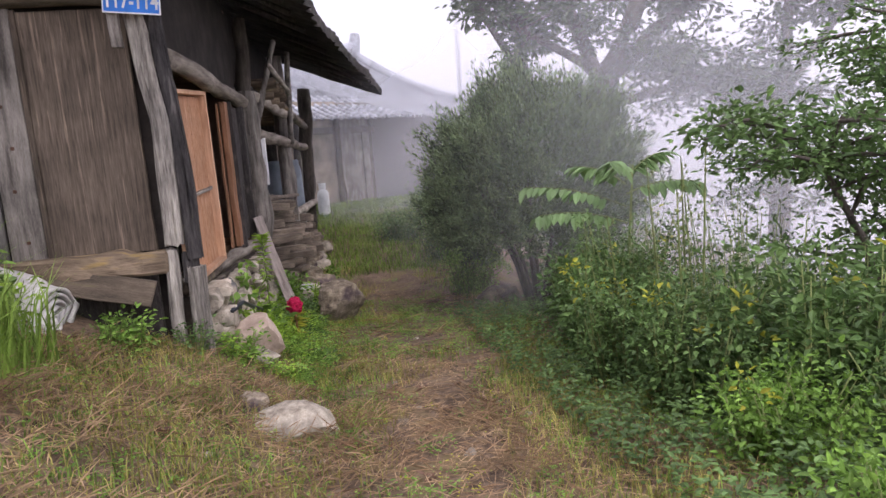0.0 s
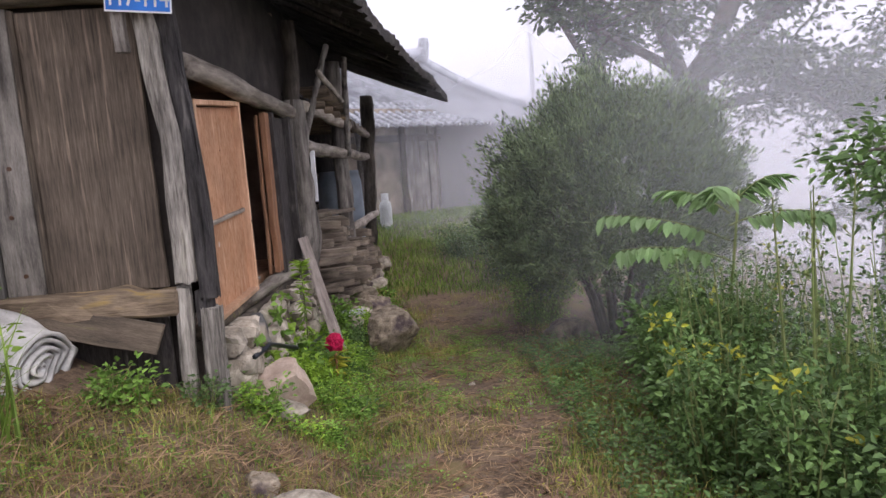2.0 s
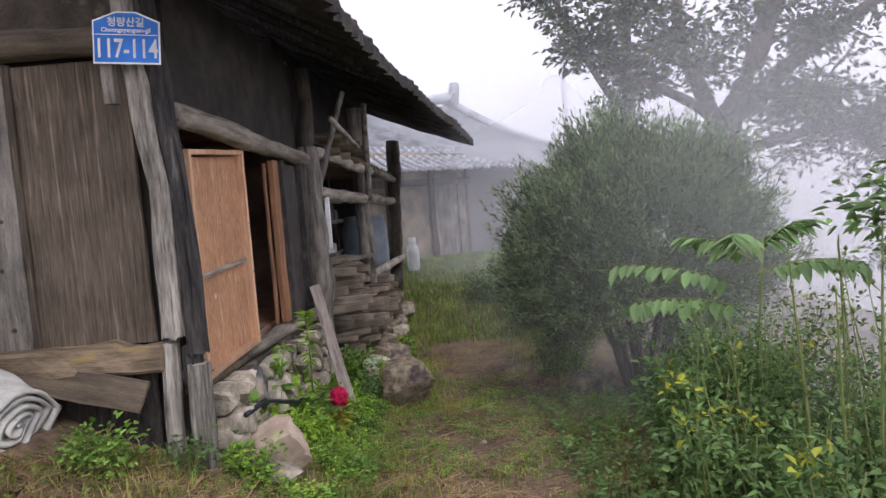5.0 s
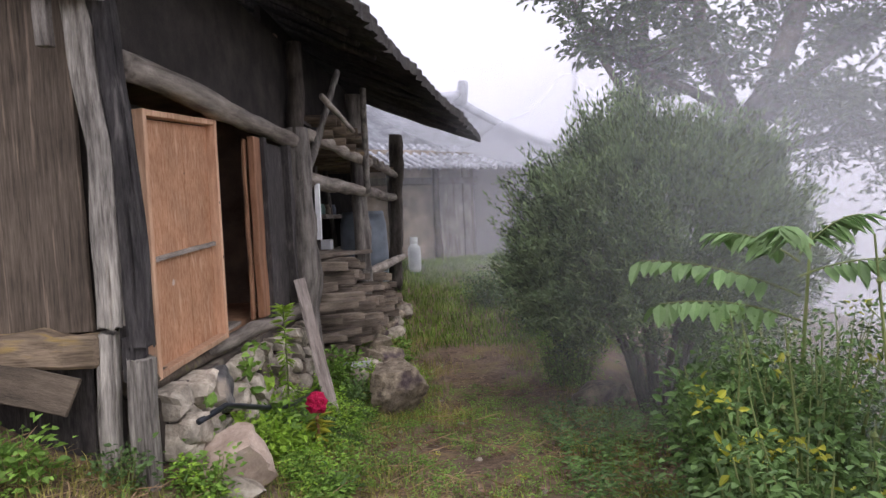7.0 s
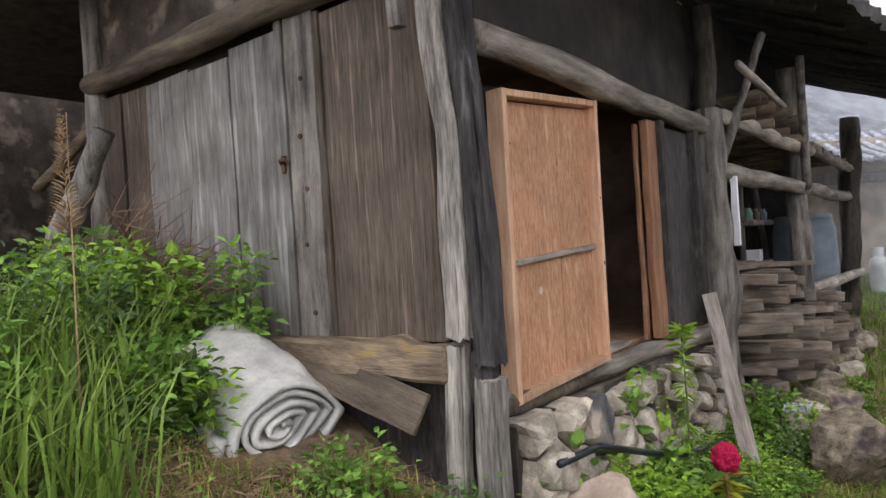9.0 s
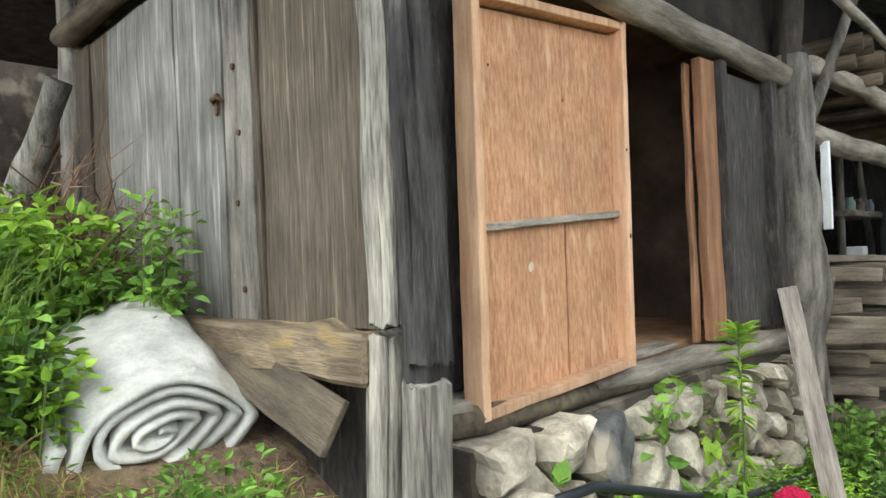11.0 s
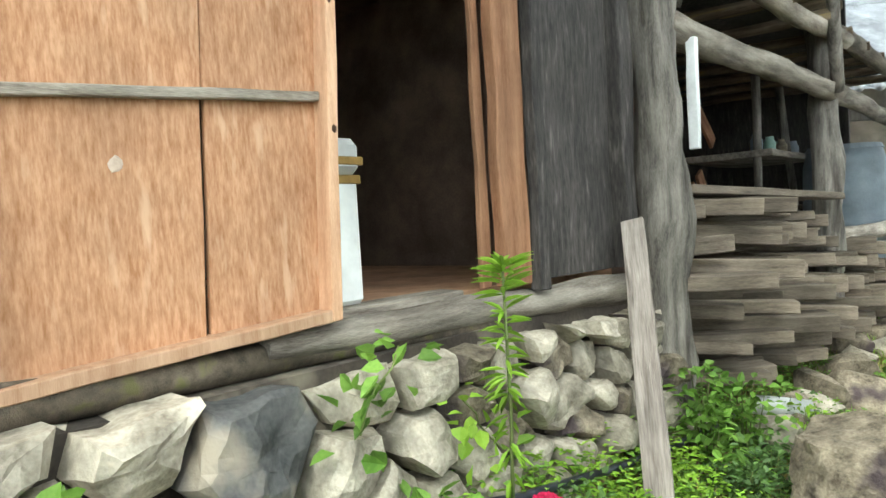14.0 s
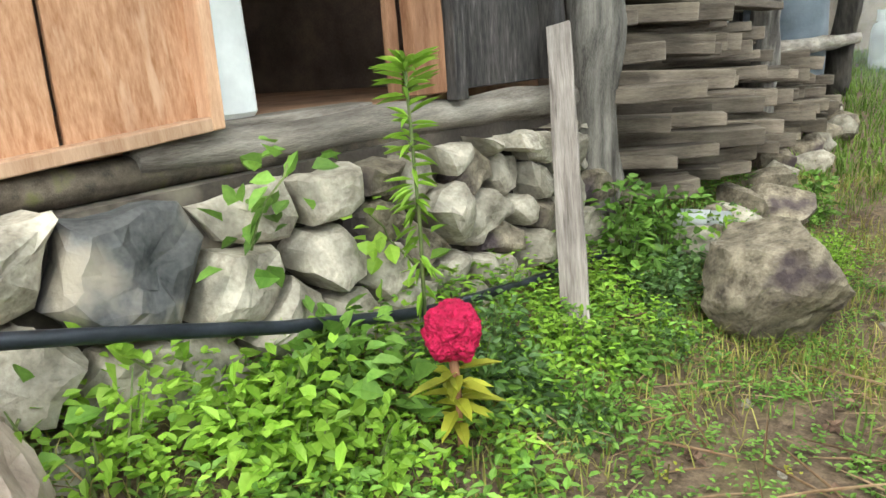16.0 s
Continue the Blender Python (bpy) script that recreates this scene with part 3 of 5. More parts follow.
part("rail", log((-1.18, 13.3, 1.72), (-1.05, 17.3, 1.70), 0.09, 0.085, 59, 0.07, 14, 10), GREY_Y, shed, "", True)
part("rail", log((-1.15, 13.4, 2.3), (-1.0, 17.4, 2.2), 0.09, 0.08, 60, 0.07, 14, 10), GREY_Y, shed, "", True)
part("rail", log((-1.15, 13.4, 0.35), (-0.95, 17.4, 0.35), 0.08, 0.08, 61, 0.07, 10, 10), GREY_Y, shed, "", True)
for i in range(9):
    part("loft_pole", log((-3.6, 10.3 + i * 0.8, 2.36), (-1.0, 10.35 + i * 0.82, 2.3), 0.06, 0.05, 70 + i, 0.05, 6, 8), GREY_X, shed, "", True)
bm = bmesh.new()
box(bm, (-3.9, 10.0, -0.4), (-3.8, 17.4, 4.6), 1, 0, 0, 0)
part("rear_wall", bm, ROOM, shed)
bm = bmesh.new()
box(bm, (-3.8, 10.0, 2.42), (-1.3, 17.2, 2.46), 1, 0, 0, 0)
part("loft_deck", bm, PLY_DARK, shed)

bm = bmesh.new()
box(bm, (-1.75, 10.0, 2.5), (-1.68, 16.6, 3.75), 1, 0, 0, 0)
part("upper_wall", bm, ROOM, shed, "near-black infill under the roof")
bm = bmesh.new()
box(bm, (-3.8, 17.25, -0.6), (-1.75, 17.32, 4.2), 1, 0, 0, 0)
part("end_wall", bm, PLY_DARK, shed)
part("eave_stick", log((-0.95, 9.6, 2.62), (-0.80, 10.6, 2.36), 0.035, 0.03, 62, 0.02, 5, 7), GREY_Y, shed, "pale short stick hung under the eave", True)
# Open dark outhouse past the boarded wall.
outhouse = thing("outhouse", "dark open outhouse of poles behind the boarded wall", "outhouse", kind="structure")
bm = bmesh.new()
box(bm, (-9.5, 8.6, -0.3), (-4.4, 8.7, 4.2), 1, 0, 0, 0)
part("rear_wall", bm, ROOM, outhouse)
bm = bmesh.new()
box(bm, (-9.6, 4.4, -0.3), (-9.5, 8.7, 4.2), 1, 0, 0, 0)
part("side_wall", bm, MUD, outhouse)
part("pole", log((-5.42, 6.3, -0.2), (-5.45, 6.3, 3.6), 0.11, 0.1, 63, 0.04), GREY_UP, outhouse, "", True)
part("pole", log((-7.6, 6.6, 2.2), (-5.3, 6.6, 2.9), 0.06, 0.06, 64, 0.04), GREY_X, outhouse, "", True)
part("pole", log((-7.6, 6.9, 1.5), (-5.3, 6.9, 1.9), 0.06, 0.06, 65, 0.04), GREY_X, outhouse, "", True)
solo("leaning_log", log((-5.75, 5.6, 0.5), (-4.75, 6.02, 2.3), 0.11, 0.09, 66, 0.08, 16, 12, 0.4), POST_PALE, "forked pale grey log leaning on the wall", "log", True)

part("stud", log((-2.3, 15.0, -0.5), (-2.3, 15.0, 2.4), 0.05, 0.05, 67, 0.03, 6, 7), GREY_UP, shed, "", True)
part("stud", log((-2.2, 16.5, -0.5), (-2.35, 16.1, 2.4), 0.06, 0.05, 68, 0.05, 6, 7), GREY_UP, shed, "", True)
part("shelf", box(bmesh.new(), (-3.2, 14.9, 1.30), (-2.1, 17.0, 1.38), 4, 0.02, 3, 0.01), GREY_Y, shed, "dusty grey shelf board")
part("shelf", box(bmesh.new(), (-3.2, 14.9, 0.62), (-2.1, 17.0, 0.68), 4, 0.02, 4, 0.01), GREY_Y, shed, "dusty grey shelf board")

# ---- haze sheets for the mist, far house ----


# Whitish see-through coat that paints mist haze onto a flat sheet.
def haze_sheet_material(amount, x0, fade, aloft):
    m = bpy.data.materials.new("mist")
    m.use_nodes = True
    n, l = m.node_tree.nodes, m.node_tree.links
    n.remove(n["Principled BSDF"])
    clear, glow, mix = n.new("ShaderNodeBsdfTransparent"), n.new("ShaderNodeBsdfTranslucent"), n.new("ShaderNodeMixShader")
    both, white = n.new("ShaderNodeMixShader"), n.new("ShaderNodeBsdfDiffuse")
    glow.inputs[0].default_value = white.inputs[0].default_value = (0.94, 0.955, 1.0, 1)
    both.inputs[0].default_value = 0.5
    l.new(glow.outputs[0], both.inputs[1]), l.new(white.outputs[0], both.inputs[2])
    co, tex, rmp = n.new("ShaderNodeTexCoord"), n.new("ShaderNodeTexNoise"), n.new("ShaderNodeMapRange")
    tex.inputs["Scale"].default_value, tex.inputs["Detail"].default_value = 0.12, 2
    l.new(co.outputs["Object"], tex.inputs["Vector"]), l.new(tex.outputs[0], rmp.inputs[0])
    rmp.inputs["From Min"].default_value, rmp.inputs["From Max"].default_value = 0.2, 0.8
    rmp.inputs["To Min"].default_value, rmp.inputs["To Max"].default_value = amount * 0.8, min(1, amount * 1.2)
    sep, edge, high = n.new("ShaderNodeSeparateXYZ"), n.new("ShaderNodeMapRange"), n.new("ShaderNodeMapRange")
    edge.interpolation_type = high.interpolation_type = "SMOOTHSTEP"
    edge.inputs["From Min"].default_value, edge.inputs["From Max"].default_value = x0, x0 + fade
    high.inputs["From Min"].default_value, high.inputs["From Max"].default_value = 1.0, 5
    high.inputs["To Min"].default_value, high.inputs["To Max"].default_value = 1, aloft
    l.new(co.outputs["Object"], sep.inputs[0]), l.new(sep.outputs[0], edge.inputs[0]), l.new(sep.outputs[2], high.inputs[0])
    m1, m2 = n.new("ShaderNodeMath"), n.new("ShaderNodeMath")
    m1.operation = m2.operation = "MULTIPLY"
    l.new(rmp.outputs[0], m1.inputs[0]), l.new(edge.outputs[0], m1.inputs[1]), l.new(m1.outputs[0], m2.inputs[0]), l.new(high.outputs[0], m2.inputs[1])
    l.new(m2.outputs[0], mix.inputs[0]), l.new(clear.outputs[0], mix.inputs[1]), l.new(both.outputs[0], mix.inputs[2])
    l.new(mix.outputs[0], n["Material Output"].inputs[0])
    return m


# Added flat sheets: y, left edge, fade width, strength of the painted haze.
HAZE_SHEETS = [(8.2, 0.3, 3.2, 0.18), (9.6, 0.2, 4, 0.13), (11.2, -0.2, 3, 0.07), (13.0, -0.3, 2.5, 0.06), (15.0, -0.4, 2, 0.07), (17.6, -1.4, 1.2, 0.14), (19.0, -1.9, 1, 0.15), (23.5, -8, 3, 0.3), (31, -40, 10, 0.6), (45, -60, 10, 0.85)]
for y0, x0, fade, amount in HAZE_SHEETS:
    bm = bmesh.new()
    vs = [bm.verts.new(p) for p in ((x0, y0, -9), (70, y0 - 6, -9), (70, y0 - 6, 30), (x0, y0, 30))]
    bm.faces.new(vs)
    solo("backdrop_mist", bm, haze_sheet_material(amount, x0, fade, 0.85 if y0 > 20 else 0.06), "pale see-through sheet painting mountain mist haze over the valley", "mist", kind="structure")

house = thing("farmhouse", "old farmhouse with grey tiled hip roof, in mist", "house", (-1.6, 20.6, -0.1))
house.rotation_euler = (0, 0, radians(38))
HL, HD, HH = 7.4, 6.0, 2.75


def house_part(name, lo, hi, mat, label="", parent=house, seed=0):
    return part(name, box(bmesh.new(), lo, hi, 1, 0, seed, 0.01), mat, parent, label)


house_part("wall", (-3, 0.3, -0.5), (1.9, 0.45, HH + 0.5), PLASTER, "clay plaster wall")
house_part("wall", (1.9, 0.34, -0.5), (HL - 0.16, 0.42, HH + 0.48), PLANK_FAR)
house_part("wall", (-3, HD - 0.4, -0.5), (HL, HD - 0.25, HH), PLASTER)
house_part("wall", (HL - 0.15, 0.3, -0.5), (HL, HD - 0.3, HH), PLASTER)
house_part("beam", (-3, 0.18, HH - 0.5), (HL, 0.32, HH - 0.3), PLANK_FAR, "grey eave beam")
for i in range(18):
    x0 = 1.95 + i * 0.30
    house_part("plank", (x0, 0.24 + 0.02 * (i % 3), -0.4), (x0 + 0.285, 0.32 + 0.02 * (i % 3), HH + 0.45), PLANK_FAR)
for x0 in (-1.2, 0.2, 1.75, 4.2, 7.1):
    part("post", log((x0, 0.12, -0.4), (x0, 0.12, HH), 0.10, 0.10, 300 + int(x0 * 9), 0.03, 8, 8), BARK, house, "", True)


def roof_point(u, v):
    """u along the eave, v from eave (0) to ridge (1); a sagging hip roof."""
    lo, hi = -4.0 + 2.2 * v, HL + 1.0 - 3.3 * v
    x = lo + (hi - lo) * u
    return Vector((x, -0.9 + (HD / 2 + 0.9) * v, HH - 0.12 + 2.55 * (0.45 * v + 0.55 * v * v) + 0.28 * (abs(u - 0.5) * 2) ** 5 * (1 - v)))


bm = bmesh.new()
grid = [[bm.verts.new(roof_point(i / 40, k / 10)) for k in range(11)] for i in range(41)]
for i in range(40):
    for k in range(10):
        bm.faces.new((grid[i][k], grid[i + 1][k], grid[i + 1][k + 1], grid[i][k + 1]))
for k in range(10):
    a, b = grid[40][k].co.copy(), grid[40][k + 1].co.copy()
    bm.faces.new((bm.verts.new(a), bm.verts.new((a.x, HD - a.y, a.z)), bm.verts.new((b.x, HD - b.y, b.z)), bm.verts.new(b)))
bmesh.ops.solidify(bm, geom=bm.faces[:], thickness=0.09)
tiles = part("roof", bm, TILE, house, "grey clay tiled roof")
tile_bm = bmesh.new()
tube(tile_bm, [(0, -0.17, 0), (0, 0.17, 0.01)], [0.075, 0.06], 8)
tile_me = mesh_of(tile_bm, "tile", TILE, True)
for i in range(37):
    for k in range(8):
        u, v = (i + 0.5) / 37, 0.012 + k * 0.055
        p, q = roof_point(u, v), roof_point(u, v + 0.05)
        t = new("tile", tile_me)
        t.parent = tiles
        d = q - p
        t.matrix_basis = Matrix.Translation(p + Vector((0, 0.1, 0.06))) @ pose(0, 0, 0, math.degrees(math.atan2(d.z, d.y)), 0, random.uniform(-3, 3))
part("ridge_cap", tube(bmesh.new(), [roof_point(i / 12, 1) + Vector((0, 0, 0.1 + 0.25 * abs(i / 6 - 1) ** 3)) for i in range(13)], [0.2] * 13, 8), TILE, house, "raised ridge of stacked tiles", True)
part("hip_cap", tube(bmesh.new(), [roof_point(1, k / 10) + Vector((0, 0, 0.1)) for k in range(11)], [0.15] * 11, 8), TILE, house, "", True)
e = roof_point(1, 1)
part("finial", tube(bmesh.new(), [e + Vector(o) for o in ((-0.1, 0, 0), (0, 0, 0.3), (0.1, 0, 0.6), (0.12, 0, 0.85))], [0.3, 0.24, 0.2, 0.17], 8), TILE, house, "upturned ridge-end tile", True)
bm = tube(bmesh.new(), [(7.0, 40, -2), (7.0, 40, 13)], [0.17, 0.11], 10)
pole = solo("utility_pole", bm, CONCRETE, "thin pale utility pole standing in mist", "pole", True)

# ---- trees and shrubs ----


def limb_tree(name, label, at, limbs, leaf_mat, leaf_size, per, spread, seed, clumps=9, girth=1.0):
    """limbs: lists of (x, y, z, radius) from the foot up; leaves hang in clumps along their outer halves."""
    tree = thing(name, label, "tree", at)
    rnd = random.Random(seed)
    trunk = bmesh.new()
    tips = []
    for j, limb in enumerate(limbs):
        pts = []
        for (a, b) in zip(limb, limb[1:]):
            for s in range(4):
                f = s / 4
                p = Vector(a[:3]).lerp(Vector(b[:3]), f) + noise.noise_vector(Vector((j * 3 + f, a[2], seed))) * 0.12 * (1 if pts else 0)
                pts.append((p, a[3] + (b[3] - a[3]) * f))
        pts.append((Vector(limb[-1][:3]), limb[-1][3]))
        tube(trunk, [p for p, r in pts], [r * girth for p, r in pts], 8, 0.25, seed + j)
        for i in range(clumps):
            p, r = pts[rnd.randrange(len(pts) // 3, len(pts))]
            end = p + Vector((rnd.gauss(0, 1), rnd.gauss(0, 1), rnd.gauss(0.15, 0.5))) * spread * 1.5
            mid = p.lerp(end, 0.5) + Vector((0, 0, 0.1 * spread))
            tube(trunk, [p, mid, end], [min(r * 0.5, 0.05), 0.02, 0.006], 5)
            tips += [tuple(end), tuple(mid), tuple(end.lerp(mid, 0.5))]
    part("trunk", trunk, BARK, tree, "dark branching trunk", True)
    crown_leaves("crown", leaf_mat, tips, [spread * 0.38, spread * 0.38, spread * 0.2], per, leaf_size, leaf_size * 0.5, tree, seed)
    return tree


limb_tree("oak_tree", "tall dark tree with crooked spreading limbs in mist", (5.9, 16, -1.5), [
    [(0, 0, -0.6, 0.42), (0.1, 0, 2.5, 0.34), (0.5, 0, 4.6, 0.27), (1.4, 0, 6.4, 0.2), (2.4, 0, 9, 0.1)],
    [(0.3, 0, 4.0, 0.2), (-0.5, 0, 6, 0.14), (-0.4, 0, 9, 0.08)],
    [(0.4, 0, 4.3, 0.22), (2.0, -0.5, 5.6, 0.15), (3.8, -0.5, 6.8, 0.1), (5.6, -1, 8.0, 0.05)],
    [(0.2, 0, 3.6, 0.13), (2.4, -0.8, 4.0, 0.09), (4.6, -1, 3.9, 0.04)],
    [(0.1, 0, 4.4, 0.12), (-1.6, -0.6, 5.3, 0.08), (-2.8, -0.8, 5.9, 0.03)]], LEAF_TREE, 0.19, 34, 0.55, 21, 16)
limb_tree("oak_tree", "slender forked tree fading in mist", (4.9, 18.5, -1.3), [
    [(0, 0, -0.6, 0.26), (0.1, 0, 3.5, 0.2), (0.0, 0, 6.5, 0.13), (0.3, 0, 9.5, 0.06)],
    [(0.1, 0, 4.5, 0.12), (-1.2, 0, 6.6, 0.08), (-1.9, 0, 8.4, 0.04)]], LEAF_TREE, 0.19, 30, 0.5, 22, 11)
limb_tree("oak_tree", "tree on the valley slope veiled by mist", (10.0, 15, -3.5), [
    [(0, 0, -0.6, 0.3), (0.1, 0, 4.5, 0.2), (0.5, 0, 8.5, 0.1)],
    [(0.1, 0, 4.5, 0.14), (-1.9, 0, 6.0, 0.08), (-3.2, 0, 6.6, 0.04)],
    [(0.1, 0, 5.5, 0.14), (1.9, 0, 7.6, 0.08), (2.9, 0, 8.4, 0.04)]], LEAF_TREE, 0.17, 42, 0.65, 23, 17)
limb_tree("roadside_tree", "leafy young tree leaning over the slope edge", (4.6, 5.4, -1.8), [
    [(0, 0, -0.5, 0.07), (-0.3, 0, 1.3, 0.055), (-0.05, 0.1, 2.5, 0.04), (0.3, 0, 3.9, 0.02)],
    [(-0.2, 0, 1.6, 0.04), (-0.8, -0.1, 2.6, 0.025), (-1.2, 0, 3.1, 0.01)],
    [(-0.2, 0, 1.9, 0.04), (0.7, -0.3, 2.5, 0.025), (1.2, -0.4, 3.6, 0.01)],
    [(-0.1, 0, 2.3, 0.03), (0.5, 0.5, 3.2, 0.02), (0.7, 0.8, 4.2, 0.01)]], LEAF_DEEP, 0.075, 40, 0.34, 24, 24)

# Round juniper-like bush: sprays of upright needles on short shoots.
bush = thing("evergreen_bush", "big rounded dark green evergreen bush beside the path", "bush", (2.55, 9.7, -1.0))
rb = random.Random(31)
tips, dirs = [], []
for i in range(3600):
    th, ph = rb.uniform(0, 2 * math.pi), math.acos(rb.uniform(-0.68, 1))
    d = Vector((math.sin(ph) * math.cos(th), math.sin(ph) * math.sin(th), math.cos(ph)))
    r = 1 + 0.24 * noise.noise(d * 2.4) + 0.22 * noise.noise(d * 5.5) + 0.10 * noise.noise(d * 12)
    if noise.noise(d * 5.5) < -0.22:
        continue
    s = rb.uniform(0.62, 1.0)
    tips.append((d.x * 1.42 * r * s, d.y * 1.3 * r * s, 1.68 + d.z * 1.30 * r * s))
    dirs.append(tuple(d * 0.7 + Vector((0, 0, 0.75)) + Vector((rb.gauss(0, 0.25), rb.gauss(0, 0.25), rb.gauss(0, 0.2)))))
rg = np.random.default_rng(31)
c, dd = np.repeat(tips, 34, 0), np.repeat(dirs, 34, 0)
n = len(c)
along = rg.uniform(0, 0.32, (n, 1))
ax = dd + rg.normal(0, 0.55, (n, 3))
p = c + dd * along + rg.normal(0, 0.035, (n, 3))
ob = new("crown", leaves_mesh("crown", NEEDLE, p, ax, rg.normal(0, 1, (n, 3)), rg.uniform(0.05, 0.11, n), 0.019, 0.1))
ob.parent = bush
bm = bmesh.new()
for i in range(9):
    a = i * 0.7
    tube(bm, [(0.1 * math.cos(a), 0.1 * math.sin(a), -0.2), (0.3 * math.cos(a), 0.3 * math.sin(a), 0.6), (0.8 * math.cos(a), 0.8 * math.sin(a), 1.8)], [0.05, 0.04, 0.012], 6, 0.3, i)
part("trunk", bm, BARK, bush, "several dark bare stems", True)


def leafy_shrub(label, at, height, radius, stems, mat, leaf, per, seed, name="shrub", flowers=0):
    """Upright stems from one foot, each carrying leaves along its length."""
    sh = thing(name, label, "shrub", at)
    rs = random.Random(seed)
    bm = bmesh.new()
    nodes = []
    for i in range(stems):
        a, rr = rs.uniform(0, 6.28), radius * math.sqrt(rs.random())
        foot = Vector((rr * 0.45 * math.cos(a), rr * 0.45 * math.sin(a), -0.12))
        top = Vector((rr * math.cos(a), rr * math.sin(a), height * rs.uniform(0.6, 1.05)))
        mid = foot.lerp(top, 0.5) + Vector((rs.gauss(0, 0.04), rs.gauss(0, 0.04), 0.05))
        tube(bm, [foot, mid, top], [0.009, 0.007, 0.003], 5)
        for k in range(10):
            f = 0.12 + 0.88 * k / 9
            nodes.append(tuple((foot.lerp(mid, f * 2) if f < 0.5 else mid.lerp(top, f * 2 - 1))))
    tagged(part("stem", bm, STEM, sh, "", True), kind="stuff")
    crown_leaves("foliage", mat, nodes, [0.075, 0.075, 0.05], per, leaf, leaf * 0.55, sh, seed)
    if flowers:
        top_nodes = [nodes[i * 10 + 9] for i in range(stems)][:flowers]
        crown_leaves("young_leaves", LEAF_YELLOW, top_nodes, [0.04, 0.04, 0.025], 7, leaf * 1.1, leaf * 0.7, sh, seed + 1, label="yellow-green young leaves")
    return sh


SHRUBS = [(1.95, 5.2, 0.95, 0.5, 40, LEAF_DEEP, 10), (2.2, 6.3, 0.9, 0.5, 36, LEAF_DEEP, 7), (2.5, 6.4, 1.35, 0.6, 38, LEAF_DEEP, 3), (2.05, 4.3, 0.8, 0.5, 40, LEAF_DEEP, 4),
          (2.7, 4.0, 1.1, 0.6, 40, LEAF_DEEP, 4), (2.0, 3.4, 0.45, 0.4, 26, LEAF, 2), (2.75, 3.0, 0.75, 0.6, 34, LEAF_DEEP, 0), (2.5, 7.4, 0.8, 0.45, 30, LEAF_DEEP, 0),
          (3.3, 5.6, 1.95, 0.7, 42, LEAF_DEEP, 0), (3.0, 7.8, 1.5, 0.7, 36, LEAF_DEEP, 0), (3.5, 4.2, 1.7, 0.6, 36, LEAF_DEEP, 0), (1.8, 2.3, 0.45, 0.35, 28, LEAF, 0), (2.9, 2.0, 1.2, 0.6, 40, LEAF_DEEP, 0)]
for i, (x, y, h, r, s, mt, fl) in enumerate(SHRUBS):
    leafy_shrub("dense green shrub with yellowish young leaves beside the path" if fl else "dense green shrub on the slope edge", (x, y, ground_z(x, y)), h, r, s, mt, (0.05, 0.07, 0.042)[i % 3], 9, 60 + i, flowers=fl)
for i, (x, y, h, r) in enumerate([(4.0, 9.2, 1.7, 0.8), (4.9, 8.4, 2.2, 0.9), (3.6, 11.2, 1.6, 0.9), (5.4, 10.4, 2.4, 1.0), (4.4, 12.5, 2.2, 1.0), (6.6, 9.5, 3.0, 1.1), (3.2, 9.0, 0.9, 0.6), (4.0, 6.9, 1.7, 0.7)]):
    leafy_shrub("dark green shrub on the misty valley slope", (x, y, ground_z(x, y)), h, r, 44, LEAF_DEEP, 0.08, 9, 140 + i)
leafy_shrub("feathery pale shrub at the bush foot", (1.75, 10.9, ground_z(1.75, 10.9)), 0.9, 0.5, 40, LEAF, 0.04, 10, 90)
leafy_shrub("grey-green shrub before the farmhouse", (1.9, 13.6, ground_z(1.9, 13.6)), 1.5, 0.9, 50, LEAF_DEEP, 0.06, 9, 91)
leafy_shrub("low weeds growing on a rubble heap", (1.0, 15.8, ground_z(1.0, 15.8)), 0.6, 0.9, 40, LEAF_DEEP, 0.06, 8, 92)

# ---- things by the hut ----
PB = (Vector((-1.50, 6.60, 0.315)), Vector((-1.43, 7.66, 0.39)), Vector((-1.51, 6.645, 2.06)), Vector((-1.46, 7.774, 2.14)))


def on_panel(u, v, d):
    """A point on the leaning door: u across, v up, d out towards the path."""
    p = PB[0].lerp(PB[1], u).lerp(PB[2].lerp(PB[3], u), v)
    return p + Vector((d, 0, 0))


def panel_box(u0, u1, v0, v1, d0, d1, cuts=8, rough_by=0.003, seed=0):
    bm = box(bmesh.new(), (u0 * 1.1, d0, v0 * 1.76), (u1 * 1.1, d1, v1 * 1.76), cuts, rough_by, seed, 0.004)
    for v in bm.verts:
        v.co = on_panel(v.co.x / 1.1, v.co.z / 1.76, v.co.y)
    bmesh.ops.recalc_face_normals(bm, faces=bm.faces[:])
    return bm


door = thing("loose_door", "unpainted orange plywood door leaning across the opening", "door")
part("sheet", panel_box(0.03, 0.594, 0.437, 0.97, -0.075, -0.05), PLY_NEW, door, "orange plywood sheet")
part("sheet", panel_box(0.604, 0.97, 0.02, 0.432, -0.078, -0.052), PLY_NEW, door, "orange plywood sheet")
part("sheet", panel_box(0.03, 0.590, 0.02, 0.432, -0.075, -0.05), PLY_NEW, door, "orange plywood sheet")
part("sheet", panel_box(0.597, 0.97, 0.437, 0.97, -0.075, -0.05), PLY_NEW, door, "orange plywood sheet")
part("stile", panel_box(0.0, 0.042, 0.0, 1.0, -0.085, 0.025, 10, 0.006, 3), FRAME_NEW, door, "pale pine stile")
part("stile", panel_box(0.962, 1.0, 0.0, 0.998, -0.085, 0.022, 10, 0.006, 4), FRAME_NEW, door, "pale pine stile")
